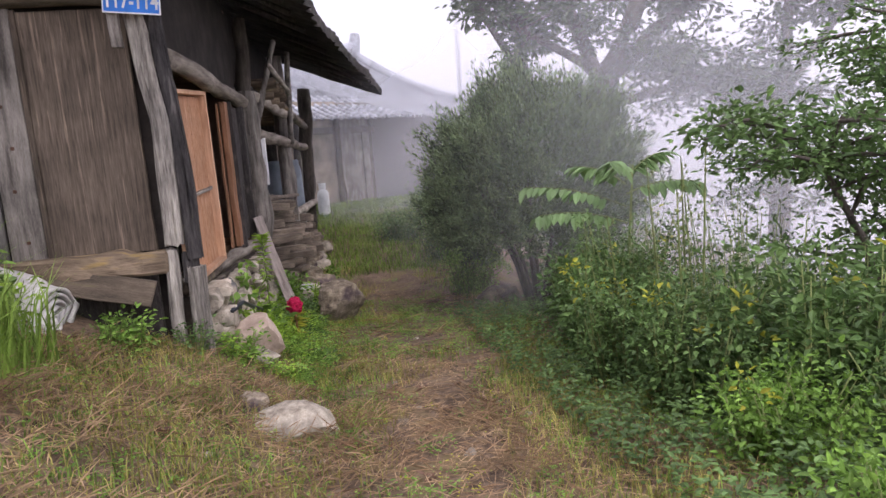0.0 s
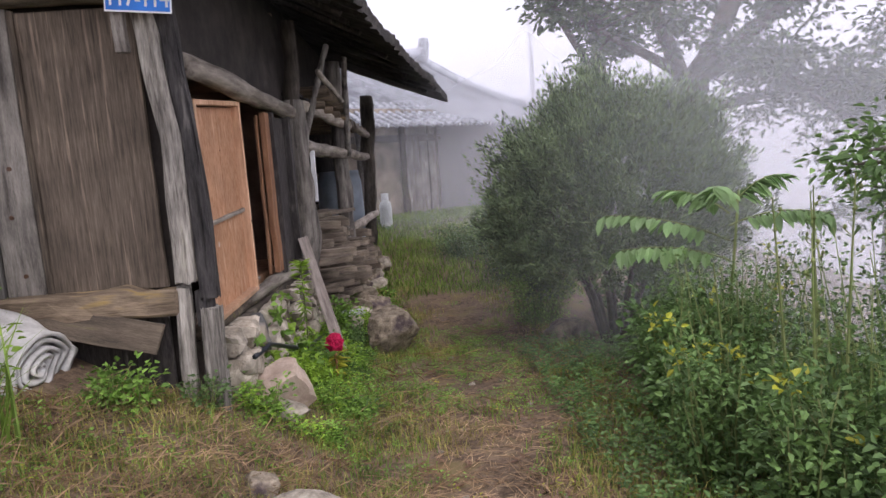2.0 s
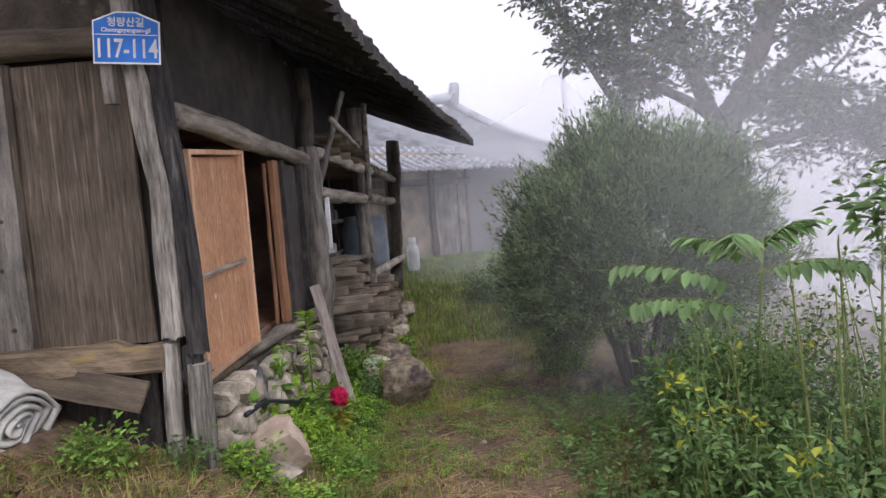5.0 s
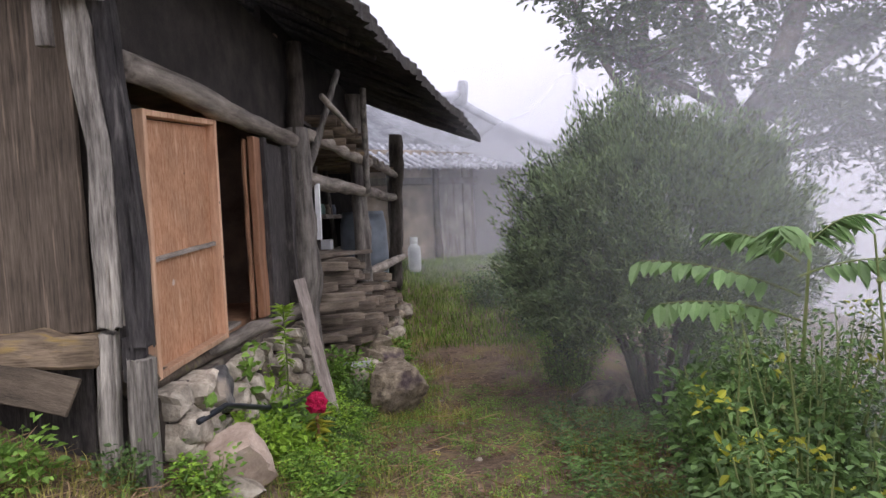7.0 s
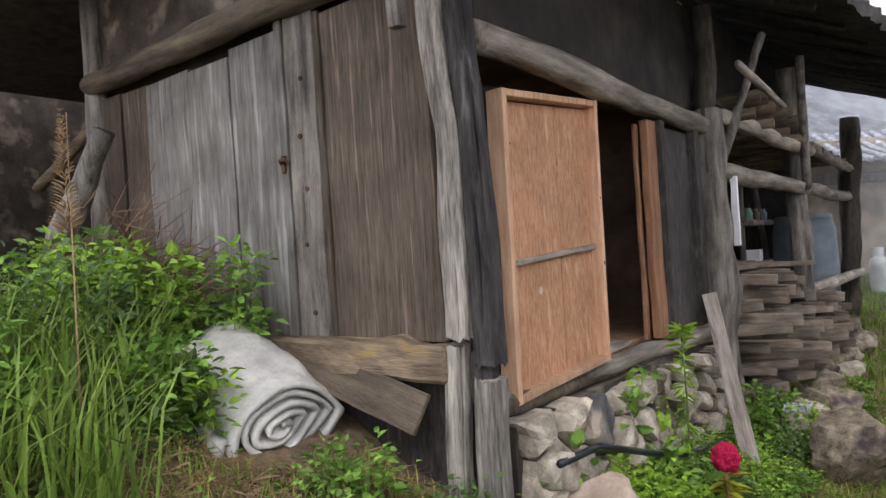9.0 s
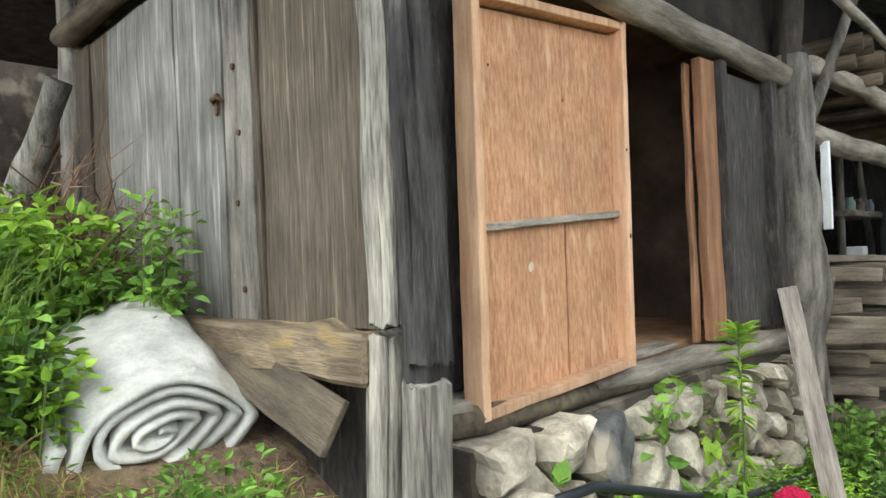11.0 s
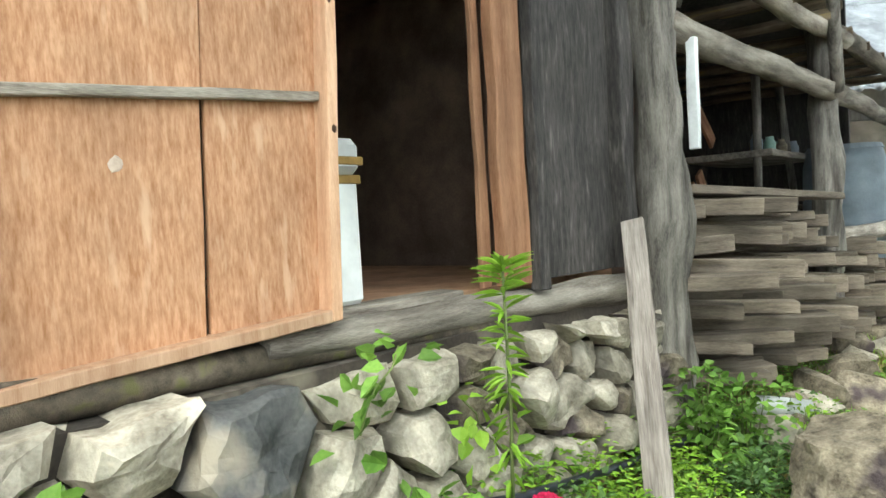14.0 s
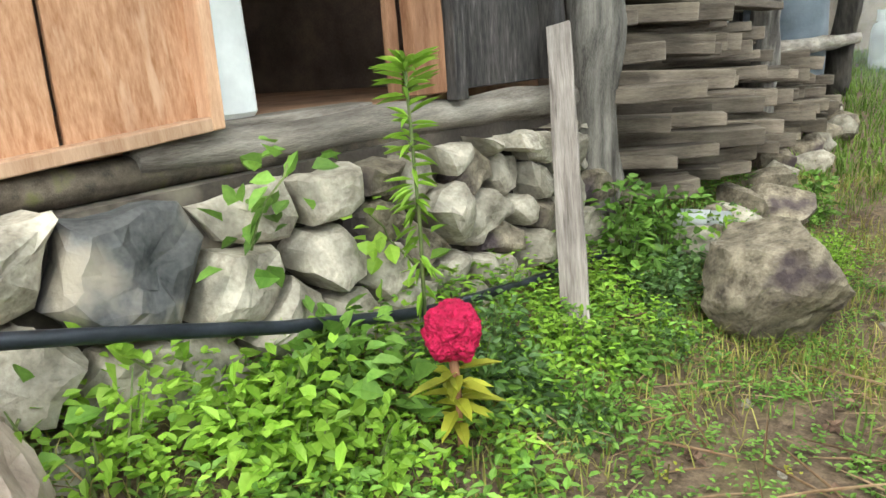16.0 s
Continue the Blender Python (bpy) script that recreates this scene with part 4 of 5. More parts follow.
part("rail", panel_box(0.042, 0.962, 0.0, 0.024, -0.085, 0.022, 10, 0.004, 5), FRAME_NEW, door, "bottom rail")
part("rail", panel_box(0.042, 0.962, 0.976, 1.0, -0.085, 0.022, 10, 0.004, 6), FRAME_NEW, door, "top rail")
bm = bmesh.new()
bmesh.ops.create_icosphere(bm, subdivisions=2, radius=1)
for v in bm.verts:
    r = 1 + 0.5 * noise.noise(v.co * 2.4)
    v.co = on_panel(0.365, 0.325, -0.05) + Vector((v.co.x * 0.004, v.co.y * 0.020 * r, v.co.z * 0.024 * r))
part("plaster_spot", bm, STONE_PINK, door, "dried white plaster splash")
for u, v_, r in ((0.60, 0.76, 0.007), (0.15, 0.83, 0.006), (0.983, 0.37, 0.012), (0.975, 0.62, 0.008)):
    bm = bmesh.new()
    at = on_panel(u, v_, -0.05 if u < 0.9 else 0.022)
    bmesh.ops.create_uvsphere(bm, u_segments=8, v_segments=5, radius=r, matrix=Matrix.Translation(at) @ Matrix.Diagonal((0.4, 1, 1.3, 1)))
    part("knot", bm, RUST, door, "dark knot hole")
part("crossbar", panel_box(0.042, 0.962, 0.427, 0.446, -0.05, -0.018, 10, 0.004, 7), GREY_Y, door, "thin grey crossbar")

foam_box = thing("foam_box", "tall white foam box with brown tape, inside doorway", "box")
part("body", box(bmesh.new(), (-1.98, 7.70, 0.386), (-1.70, 8.02, 0.90), 1, 0, 0, 0.025), FOAM, foam_box)
part("lid", box(bmesh.new(), (-1.99, 7.69, 0.915), (-1.69, 8.03, 1.06), 1, 0, 0, 0.03), FOAM, foam_box, "white foam lid")
part("tape", box(bmesh.new(), (-1.983, 7.697, 0.875), (-1.697, 8.023, 0.912), 1, 0, 0, 0.004), TAPE, foam_box, "brown packing tape")
part("tape", box(bmesh.new(), (-1.993, 7.687, 0.95), (-1.687, 8.033, 0.985), 1, 0, 0, 0.004), TAPE, foam_box, "brown packing tape")

# House number plate.
sign = thing("number_plate", "blue enamel house number plate with white writing", "sign", (-1.555, 6.03, 2.72))
sign.rotation_euler = (radians(90), radians(4), radians(9))


def plate(w, h, peak, d0, d1):
    bm = bmesh.new()
    pts = [(-w, -h), (w, -h), (w, h - peak), (0.3 * w, h), (-0.3 * w, h), (-w, h - peak)]
    f = bm.faces.new([bm.verts.new((x, y, d0)) for x, y in pts])
    g = bmesh.ops.extrude_face_region(bm, geom=[f])
    for v in g["geom"]:
        if isinstance(v, bmesh.types.BMVert):
            v.co.z = d1
    bmesh.ops.recalc_face_normals(bm, faces=bm.faces[:])
    return bm


part("rim", plate(0.205, 0.165, 0.06, 0, 0.008), SIGN_WHITE, sign, "white rim")
part("face", plate(0.195, 0.155, 0.058, 0.004, 0.012), SIGN_BLUE, sign, "blue enamel face")


def lettering(text, size, x, y, parent, name):
    cu = bpy.data.curves.new(name, "FONT")
    cu.body, cu.size, cu.align_x, cu.extrude, cu.offset = text, size, "CENTER", 0.001, size * 0.016
    tmp = new(name, cu)
    me = bpy.data.meshes.new_from_object(tmp.evaluated_get(bpy.context.evaluated_depsgraph_get()))
    bpy.data.objects.remove(tmp)
    me.materials.clear()
    me.materials.append(SIGN_WHITE)
    ob = new(name, me)
    ob.parent = parent
    ob.location = (x, y, 0.0145)
    return ob


num = lettering("117-114", 0.15, 0, -0.125, sign, "number")
num.location.z += 0.0005
num.scale = (0.78, 1.12, 1)
lettering("청량산길", 0.062, 0, 0.075, sign, "street_name")
lettering("Cheongnyangsan-gil", 0.038, 0, 0.035, sign, "street_name")
part("line", box(bmesh.new(), (-0.19, 0.016, 0.012), (0.19, 0.020, 0.0145), 1, 0, 0, 0), SIGN_WHITE, sign)

lp = solo("leaning_plank", box(bmesh.new(), (-0.062, -0.014, 0), (0.062, 0.014, 1.66), 8, 0.008, 5, 0.004), LUMBER_UP, "weathered grey plank leaning on the sill log", "plank")
foot_p, head_p = Vector((-0.83, 8.77, -0.70)), Vector((-1.32, 9.60, 0.66))
lp.matrix_world = Matrix.Translation(foot_p) @ (head_p - foot_p).to_track_quat("Z", "Y").to_matrix().to_4x4() @ pose(0, 0, 0, 0, 0, 158)

# Folded felt blanket: one thick sheet wound in a flat roll.
blanket = thing("folded_blanket", "rolled dirty white felt blanket lying on the bank", "blanket", (-2.33, 5.70, 0.34))
bm = bmesh.new()
axis_v, side_v = Vector((-0.93, 0.16, 0.42)), Vector((0.06, 0.97, 0.12))
TURNS, STEPS, LONG = 4.8, 200, 16
sheets = []
for face in (0, 1):
    rows = []
    for i in range(STEPS + 1):
        f = i / STEPS
        a = f * TURNS * 2 * math.pi + 2.6
        r = 1.0 - 0.86 * f - (0.105 if face else 0) * (1 - 0.3 * f) + 0.07 * noise.noise(Vector((f * 19, 2, 0)))
        cx, cz = math.cos(a), math.sin(a)
        u = 0.45 * r * abs(cx) ** 0.8 * (1 if cx > 0 else -1)
        w = 0.25 * r * abs(cz) ** 1.3 * (1 if cz > 0 else -1) * (1 - 0.9 * max(0, u)) + 0.02 * u - 0.35 * u * u
        row = []
        for k in range(LONG + 1):
            g = k / LONG
            q = side_v * u * (1 - 0.15 * g) + axis_v * (g * 0.85 + 0.03 * noise.noise(Vector((f * 9, 1, 0)))) + Vector((0, 0, w * (1 - 0.25 * g)))
            q += noise.noise_vector(Vector((u * 3, g * 3, w * 4))) * 0.05 + noise.noise_vector(Vector((u * 9, g * 7, w * 9))) * 0.010
            row.append(bm.verts.new(q))
        rows.append(row)
    sheets.append(rows)
for i in range(STEPS):
    for k in range(LONG):
        for rows in sheets:
            bm.faces.new((rows[i][k], rows[i + 1][k], rows[i + 1][k + 1], rows[i][k + 1]))
    for k in (0, LONG):
        bm.faces.new((sheets[0][i][k], sheets[0][i + 1][k], sheets[1][i + 1][k], sheets[1][i][k]))
for k in range(LONG):
    for i in (0, STEPS):
        bm.faces.new((sheets[0][i][k], sheets[0][i][k + 1], sheets[1][i][k + 1], sheets[1][i][k]))
bmesh.ops.recalc_face_normals(bm, faces=bm.faces[:])
part("sheet", bm, FELT, blanket, "thick felt wound in flat folds", True)

# Loose rocks.


def rock(name, label, at, size, mat, seed, turn=0, sub=3):
    ob = solo(name, rock_mesh(size, seed, sub), mat, label, "rock")
    ob.location, ob.rotation_euler = at, (0, 0, radians(turn))
    return ob


rock("boulder", "brown mossy boulder beside the path", (-0.32, 9.98, -0.65), (0.34, 0.32, 0.38), STONE_MOSS, 5, 0, 4)
rock("stone", "pale pinkish stone at the foot of the bank", (-1.10, 6.69, -0.25), (0.31, 0.22, 0.25), STONE_PINK, 6, 20)
rock("stone", "flat grey stone lying in the straw", (-0.64, 4.92, -0.43), (0.44, 0.27, 0.16), STONE, 7, -20)
rock("stone", "small brown stone lying in the straw", (-0.90, 5.2, -0.36), (0.13, 0.12, 0.12), STONE_MOSS, 8)
rock("stone", "dark stone under the evergreen bush", (1.93, 9.85, -0.86), (0.42, 0.3, 0.26), STONE_MOSS, 9, 10)
rock("stone", "light stone beside the corner post", (-1.26, 6.62, -0.02), (0.13, 0.15, 0.13), STONE, 10)
rock("stone", "grey stone by the lumber pile", (-0.75, 11.9, -0.78), (0.42, 0.36, 0.22), STONE_MOSS, 11)
rock("stone", "grey stone in the weeds", (-1.0, 6.55, -0.42), (0.17, 0.13, 0.11), STONE, 12)

gas = thing("gas_cylinder", "pale grey-green gas cylinder standing by the farmhouse", "gas cylinder", (-0.82, 19.2, ground_z(-0.82, 19.2)))
part("body", tube(bmesh.new(), [(0, 0, z) for z in (0.02, 0.06, 0.14, 0.6, 0.7, 0.76)], [0.11, 0.15, 0.165, 0.165, 0.14, 0.06], 20), GAS, gas, "", True)
part("collar", tube(bmesh.new(), [(0, 0, 0.76), (0, 0, 0.93)], [0.1, 0.1], 16), GAS, gas, "valve guard ring")
part("foot_ring", tube(bmesh.new(), [(0, 0, -0.05), (0, 0, 0.05)], [0.14, 0.14], 16), GAS_GREEN, gas)
barrel = thing("barrel", "grey-blue plastic barrel in the shed", "barrel", (-1.62, 16.2, ground_z(-1.62, 16.2)))
part("drum", tube(bmesh.new(), [(0, 0, z) for z in (0, 0.1, 0.8, 1.5, 1.7)], [0.42, 0.48, 0.5, 0.48, 0.43], 24), BARREL, barrel, "", True)
part("lid", tube(bmesh.new(), [(0, 0, 1.7), (0, 0, 1.76)], [0.45, 0.42], 24), BARREL, barrel)

# Lumber pile: sawn beams and boards in crossed layers on stones.
rl = random.Random(77)
for i in range(84):
    ye = 10.55 + 5.0 * (i % 14) / 14 + rl.uniform(-0.15, 0.15)
    top = 0.74 - 0.17 * max(0.0, ye - 12.0)
    layer = i // 14
    z = -0.42 + (top + 0.42) * layer / 5.5
    wd, th, ln = rl.uniform(0.10, 0.20), rl.uniform(0.07, 0.13), rl.uniform(1.3, 2.1)
    ln = min(ln, (ye - 10.12) / 0.78 + 0.15)
    b = solo("beam", box(bmesh.new(), (-ln, -wd / 2, 0), (0, wd / 2, th), 4, 0.012, i, 0.006), LUMBER, "old grey-brown sawn beam in a stacked pile", "beam", group="lumber pile")
    b.location = (-0.80 - 0.055 * layer + rl.uniform(-0.22, 0.12), ye, z)
    b.rotation_euler = (radians(rl.uniform(-5, 5)), radians(rl.uniform(-2, 5)), radians(38 + rl.uniform(-22, 22)))
for i in range(5):
    b = solo("beam", box(bmesh.new(), (0, -0.08, 0), (2.6, 0.08, 0.06), 5, 0.012, 130 + i, 0.006), LUMBER, "long grey board lying on the lumber pile", "beam", group="lumber pile")
    b.location, b.rotation_euler = (-1.45 - 0.2 * i, 10.3 + rl.uniform(0, 0.3), 0.80 + 0.01 * i), (radians(rl.uniform(-3, 3)), radians(2), radians(83 + rl.uniform(-4, 4)))
for i in range(16):
    y = 10.5 + i * 0.36
    rock_ob = solo("stone", rock_mesh((rl.uniform(0.14, 0.26), rl.uniform(0.12, 0.24), rl.uniform(0.12, 0.2)), 260 + i, 2), (STONE, STONE_MOSS)[i % 2], "rough grey stone under the lumber pile", "rock", group="pile stones")
    x = -0.86 + rl.uniform(-0.12, 0.12)
    rock_ob.location, rock_ob.rotation_euler = (x, y, ground_z(x, y) + 0.10), (0, 0, rl.uniform(0, 6))
pipe = thing("pipe_piece", "broken pale grey pipe lying before the lumber", "pipe", (-0.93, 10.75, ground_z(-0.93, 10.75) + 0.16))
part("shell", tube(bmesh.new(), [(-0.16, -0.09, 0.04), (0.0, 0, 0.02), (0.14, 0.08, 0)], [0.062, 0.064, 0.066], 16), GAS, pipe, "", True)
# The pipe end is closed; a dark disc paints the shade inside it.
part("mouth", tube(bmesh.new(), [(0.13, 0.074, 0.001), (0.145, 0.083, 0)], [0.054, 0.054], 16), PLY_DARK, pipe, "dark disc painted as the shade of a hollow end")
for i in range(9):
    b = solo("firewood", log((0, 0, 0), (0.9, 0.1, 0), 0.08, 0.07, 500 + i, 0.03, 5, 9), GREY_X, "round grey firewood log on the shed loft", "firewood", True, "firewood")
    b.location = (-1.9, 10.5 + i * 0.33, 2.50 + 0.05 * (i % 2))
board_red = solo("red_board", box(bmesh.new(), (-3.7, 13.6, -0.5), (-3.6, 15.2, 2.2), 1, 0, 0, 0.01), RED_WOOD, "dark red painted board standing in the shed", "board")
solo("white_strip", box(bmesh.new(), (-1.24, 10.22, 1.05), (-1.18, 10.27, 1.72), 5, 0.012, 3, 0.004), WHITE_CLOTH, "white plastic strip hanging from the rail", "strip")

hose = bmesh.new()
hp = [(-1.20, 6.5, 0.07), (-1.17, 6.88, 0.06), (-1.16, 7.16, -0.03), (-1.13, 7.55, -0.16), (-1.12, 8.0, -0.29), (-1.12, 8.2, -0.34), (-1.13, 8.85, -0.45), (-1.13, 9.2, -0.5), (-1.1, 9.8, -0.55), (-1.1, 10.5, -0.58)]
solo("hose", tube(hose, hp, [0.021] * len(hp), 8), HOSE, "black rubber water hose along the stone wall", "hose", True)

# Red cockscomb.
fx, fy = -0.80, 7.90
fz = -0.60
cock = thing("cockscomb_flower", "crimson velvet cockscomb flower with green leaves", "flower", (fx, fy, fz))
bm = tube(bmesh.new(), [(0, 0, -0.08), (0.01, 0, 0.12), (0, 0, 0.30)], [0.010, 0.011, 0.018], 7)
part("stem", bm, JAMB, cock, "reddish stem", True)
bm = bmesh.new()
bmesh.ops.create_icosphere(bm, subdivisions=5, radius=1)
for v in bm.verts:
    d = v.co.normalized()
    r = 1 + 0.26 * noise.noise(d * 2.0 + Vector((3, 0, 0))) + 0.09 * noise.noise(d * 9) + 0.06 * noise.noise(d * 24)
    v.co = Vector((d.x * 0.088 * r, d.y * 0.088 * r, 0.36 + d.z * 0.09 * r))
part("flower_head", bm, CRIMSON, cock, "crimson velvet head")
rc = np.random.default_rng(5)
nn = 26
a = rc.uniform(0, 6.28, nn)
me = leaves_mesh("leaf", LEAF_YELLOW, np.stack([0 * a, 0 * a, rc.uniform(0.05, 0.24, nn)], 1), np.stack([np.cos(a), np.sin(a), rc.uniform(-0.2, 0.5, nn)], 1), np.tile([0, 0, 1.0], (nn, 1)), rc.uniform(0.09, 0.17, nn), 0.045, 0.15, 0.2)
ob = new("foliage", me)
ob.parent = cock

# Odds and ends on the shed shelves.
box_white = solo("small_box", box(bmesh.new(), (-2.45, 15.6, 0.68), (-2.2, 15.85, 0.88), 1, 0, 0, 0.01), SIGN_WHITE, "small white box on the shed shelf", "box")
for i, (y0, zz, tilt) in enumerate([(14.5, 0.75, 35), (14.9, 1.75, 50), (14.75, 0.9, 30)]):
    b = solo("offcut", box(bmesh.new(), (-0.02, -0.09, -0.3), (0.02, 0.09, 0.3), 3, 0.01, i, 0.004), JAMB, "reddish plywood offcut leaning in the shed", "offcut", group="offcuts")
    b.location, b.rotation_euler = (-2.9, y0, zz), (radians(tilt), 0, 0)
for i in range(7):
    b = solo("jar", tube(bmesh.new(), [(0, 0, 0), (0, 0, 0.14), (0, 0, 0.18), (0, 0, 0.22)], [0.07, 0.075, 0.05, 0.05], 10), (BARREL, STONE_MOSS, GAS_GREEN)[i % 3], "dusty old jar on the shed shelf", "jar", True, "jars")
    b.location = (-2.35 - 0.1 * (i % 2), 15.1 + i * 0.27, 1.38)

# ---- plants by the hut and ground cover ----


def sprig(name, label, at, height, radius, stems, mat, leaf, per, seed, width=0.55, category="weed", spread=0.05):
    """A low leafy plant: thin stems and broad leaves."""
    w = thing(name, label, category, at)
    rs = random.Random(seed)
    bm = bmesh.new()
    nodes = []
    for i in range(stems):
        a, rr = rs.uniform(0, 6.28), radius * math.sqrt(rs.random())
        foot = Vector((rr * 0.5 * math.cos(a), rr * 0.5 * math.sin(a), -0.06))
        top = Vector((rr * math.cos(a), rr * math.sin(a), height * rs.uniform(0.45, 1.0)))
        tube(bm, [foot, foot.lerp(top, 0.5) + Vector((0, 0, 0.02)), top], [0.005, 0.004, 0.002], 4)
        nodes += [tuple(foot.lerp(top, f)) for f in (0.35, 0.6, 0.8, 1.0)]
    tagged(part("stem", bm, STEM, w), kind="stuff")
    crown_leaves("foliage", mat, nodes, [spread, spread, spread * 0.5], per, leaf, leaf * width, w, seed, 0.15, 0.25)
    return w


rw = random.Random(8)
for i in range(44):
    y = rw.uniform(6.3, 11.6)
    x = rw.uniform(-1.15, -0.55) if y < 9.4 else rw.uniform(-0.95, -0.1)
    if abs(x - fx) < 0.16 and -0.5 < y - fy < 0.2 or math.hypot(x + 0.32, y - 9.95) < 0.5 or math.hypot(x + 1.0, y - 6.7) < 0.4:
        continue
    h = rw.uniform(0.10, 0.26) * (0.6 if y < fy and x > -0.95 else 1)
    mt = (LEAF, LEAF, LEAF_BRIGHT, LEAF_DEEP)[i % 4]
    sprig("weed", "fresh green leafy weed at the foot of the stone wall", (x, y, ground_z(x, y)), h, rw.uniform(0.10, 0.2), 11, mt, rw.choice((0.03, 0.036, 0.05)), 9, 700 + i)
for i, (x, y, h, leaf, mt) in enumerate([(-1.12, 6.35, 0.36, 0.07, LEAF), (-1.45, 5.98, 0.28, 0.06, LEAF_DEEP), (-1.80, 5.72, 0.32, 0.085, LEAF), (-1.95, 5.5, 0.26, 0.05, LEAF),
                                         (-1.08, 7.75, 0.34, 0.13, LEAF), (-1.02, 7.45, 0.22, 0.10, LEAF_BRIGHT), (-1.0, 9.75, 0.62, 0.11, LEAF), (-1.0, 10.2, 0.5, 0.10, LEAF), (-0.7, 10.6, 0.45, 0.09, LEAF_BRIGHT),
                                         (-0.55, 12.2, 0.4, 0.1, LEAF), (-1.2, 7.0, 0.3, 0.06, LEAF_BRIGHT), (-0.95, 7.55, 0.2, 0.07, LEAF_BRIGHT), (-0.85, 7.3, 0.18, 0.05, LEAF), (-1.0, 8.2, 0.25, 0.05, LEAF_DEEP), (-1.05, 8.4, 0.3, 0.06, LEAF_DEEP)]):
    sprig("weed", "broad-leaved green weed growing by the wall", (x, y, ground_z(x, y)), h * 0.9, 0.17, 9, mt, leaf * 0.62, 7, 800 + i, 0.7)
for i in range(26):
    x, y = rw.uniform(-3.9, -1.75), rw.uniform(4.0, 5.35)
    if x > -2.4:
        continue
    sprig("weed", "tall green weed on the grassy bank", (x, y, ground_z(x, y)), rw.uniform(0.35, 0.8) * (1.25 if x < -2.6 else 0.6), 0.26, 14, (LEAF, LEAF_BRIGHT, LEAF_DEEP)[i % 3], rw.choice((0.05, 0.07)), 9, 900 + i)
for i in range(12):
    x, y = rw.uniform(-4.6, -3.0), rw.uniform(5.3, 5.95)
    sprig("weed", "tall green weed on the grassy bank", (x, y, ground_z(x, y)), rw.uniform(0.7, 1.0), 0.3, 18, (LEAF, LEAF_BRIGHT)[i % 2], 0.075, 11, 940 + i)

# Creepers hanging over the stones.
for i, (y, z, n_l) in enumerate([(6.75, 0.05, 5), (7.15, -0.1, 4), (7.75, 0.3, 6), (8.05, 0.05, 5), (6.9, -0.15, 6)]):
    v = thing("creeper", "thin green creeper with round leaves on the stones", "creeper", (-1.24, y, z))
    pts = [(0.02 * math.sin(k * 2), 0.05 * k * (1 if i % 2 else -1), -0.06 * k) for k in range(5)]
    part("stem", tube(bmesh.new(), pts, [0.004] * 5, 4), STEM, v)
    crown_leaves("foliage", (LEAF, LEAF_BRIGHT)[i % 2], pts, [0.03, 0.06, 0.05], n_l, 0.075, 0.06, v, 1200 + i, 0.1, 0.3)
# Upright lily-like weed in front of the stones.
lily = thing("tall_weed", "tall single-stemmed weed with a tuft of narrow leaves", "weed", (-1.10, 8.12, ground_z(-1.1, 8.12)))
LH = 0.53 - ground_z(-1.1, 8.12)
part("stem", tube(bmesh.new(), [(0, 0, -0.05), (0.01, 0.02, LH * 0.5), (0, 0.03, LH)], [0.008, 0.007, 0.005], 6), STEM, lily, "", True)
rc = np.random.default_rng(9)
nn = 110
zf = 1 - 0.75 * rc.uniform(0.0, 1.0, nn) ** 2.2
a = rc.uniform(0, 6.28, nn)
me = leaves_mesh("foliage", LEAF_BRIGHT, np.stack([0 * a, 0.03 * zf, zf * LH], 1), np.stack([np.cos(a), np.sin(a), rc.uniform(-0.5, 0.4, nn) + 1.8 * (zf - 0.6)], 1), np.tile([0, 0, 1.0], (nn, 1)), np.where(zf > 0.85, 0.12, 0.10), 0.018, 0.1, 0.3)
new("foliage", me).parent = lily

g0 = np.random.default_rng(77)
# Angelica-like plant with long paired leaflets.
frond_plant = thing("compound_leaf_plant", "tall plant with pale drooping paired leaflets", "plant", (2.75, 7.0, ground_z(2.75, 7.0)))
base_z = ground_z(2.75, 7.0)
stalk = tube(bmesh.new(), [(0, 0, -0.1), (0.02, 0, 1.0), (0.1, 0, 1.05 - base_z)], [0.02, 0.016, 0.008], 7)
part("stalk", stalk, STEM, frond_plant, "", True)
for j, (z0, tip) in enumerate([(0.62, (-1.02, 0.1, 0.90)), (0.45, (-0.95, -0.1, 0.62)), (0.85, (-0.35, 0.5, 1.05)), (0.9, (0.5, 0.1, 1.15)), (0.75, (0.6, -0.4, 0.85)), (0.95, (-0.3, -0.4, 1.1))]):
    p0, p2 = Vector((0.02, 0, z0 - base_z)), Vector((tip[0], tip[1], tip[2] - base_z))
    p1 = p0.lerp(p2, 0.5) + Vector((0, 0, 0.13))
    pts = [p0.lerp(p1, k / 8).lerp(p1.lerp(p2, k / 8), k / 8) for k in range(9)]
    fr = part("frond", tube(bmesh.new(), pts, [0.008 - 0.0007 * k for k in range(9)], 5), STEM, frond_plant)
    pos, axs = [], []
    d = (p2 - p0).normalized()
    s = Vector((-d.y, d.x, 0)).normalized()
    for k in range(13):
        f = 0.22 + 0.78 * k / 12
        q = p0.lerp(p1, f).lerp(p1.lerp(p2, f), f)
        for sg in (-1, 1):
            pos.append(tuple(q)), axs.append(tuple(s * sg * rw.uniform(0.5, 1) + d * rw.uniform(0.3, 0.7) + Vector((0, 0, rw.uniform(-0.9, -0.35)))))
    m = len(pos)
    lf = new("leaflet", leaves_mesh("leaflet", LEAF_PALE, pos, axs, np.tile([0, 0, 1.0], (m, 1)), g0.uniform(0.15, 0.22, m), 0.085, 0.08, 0.22))
    lf.parent = fr

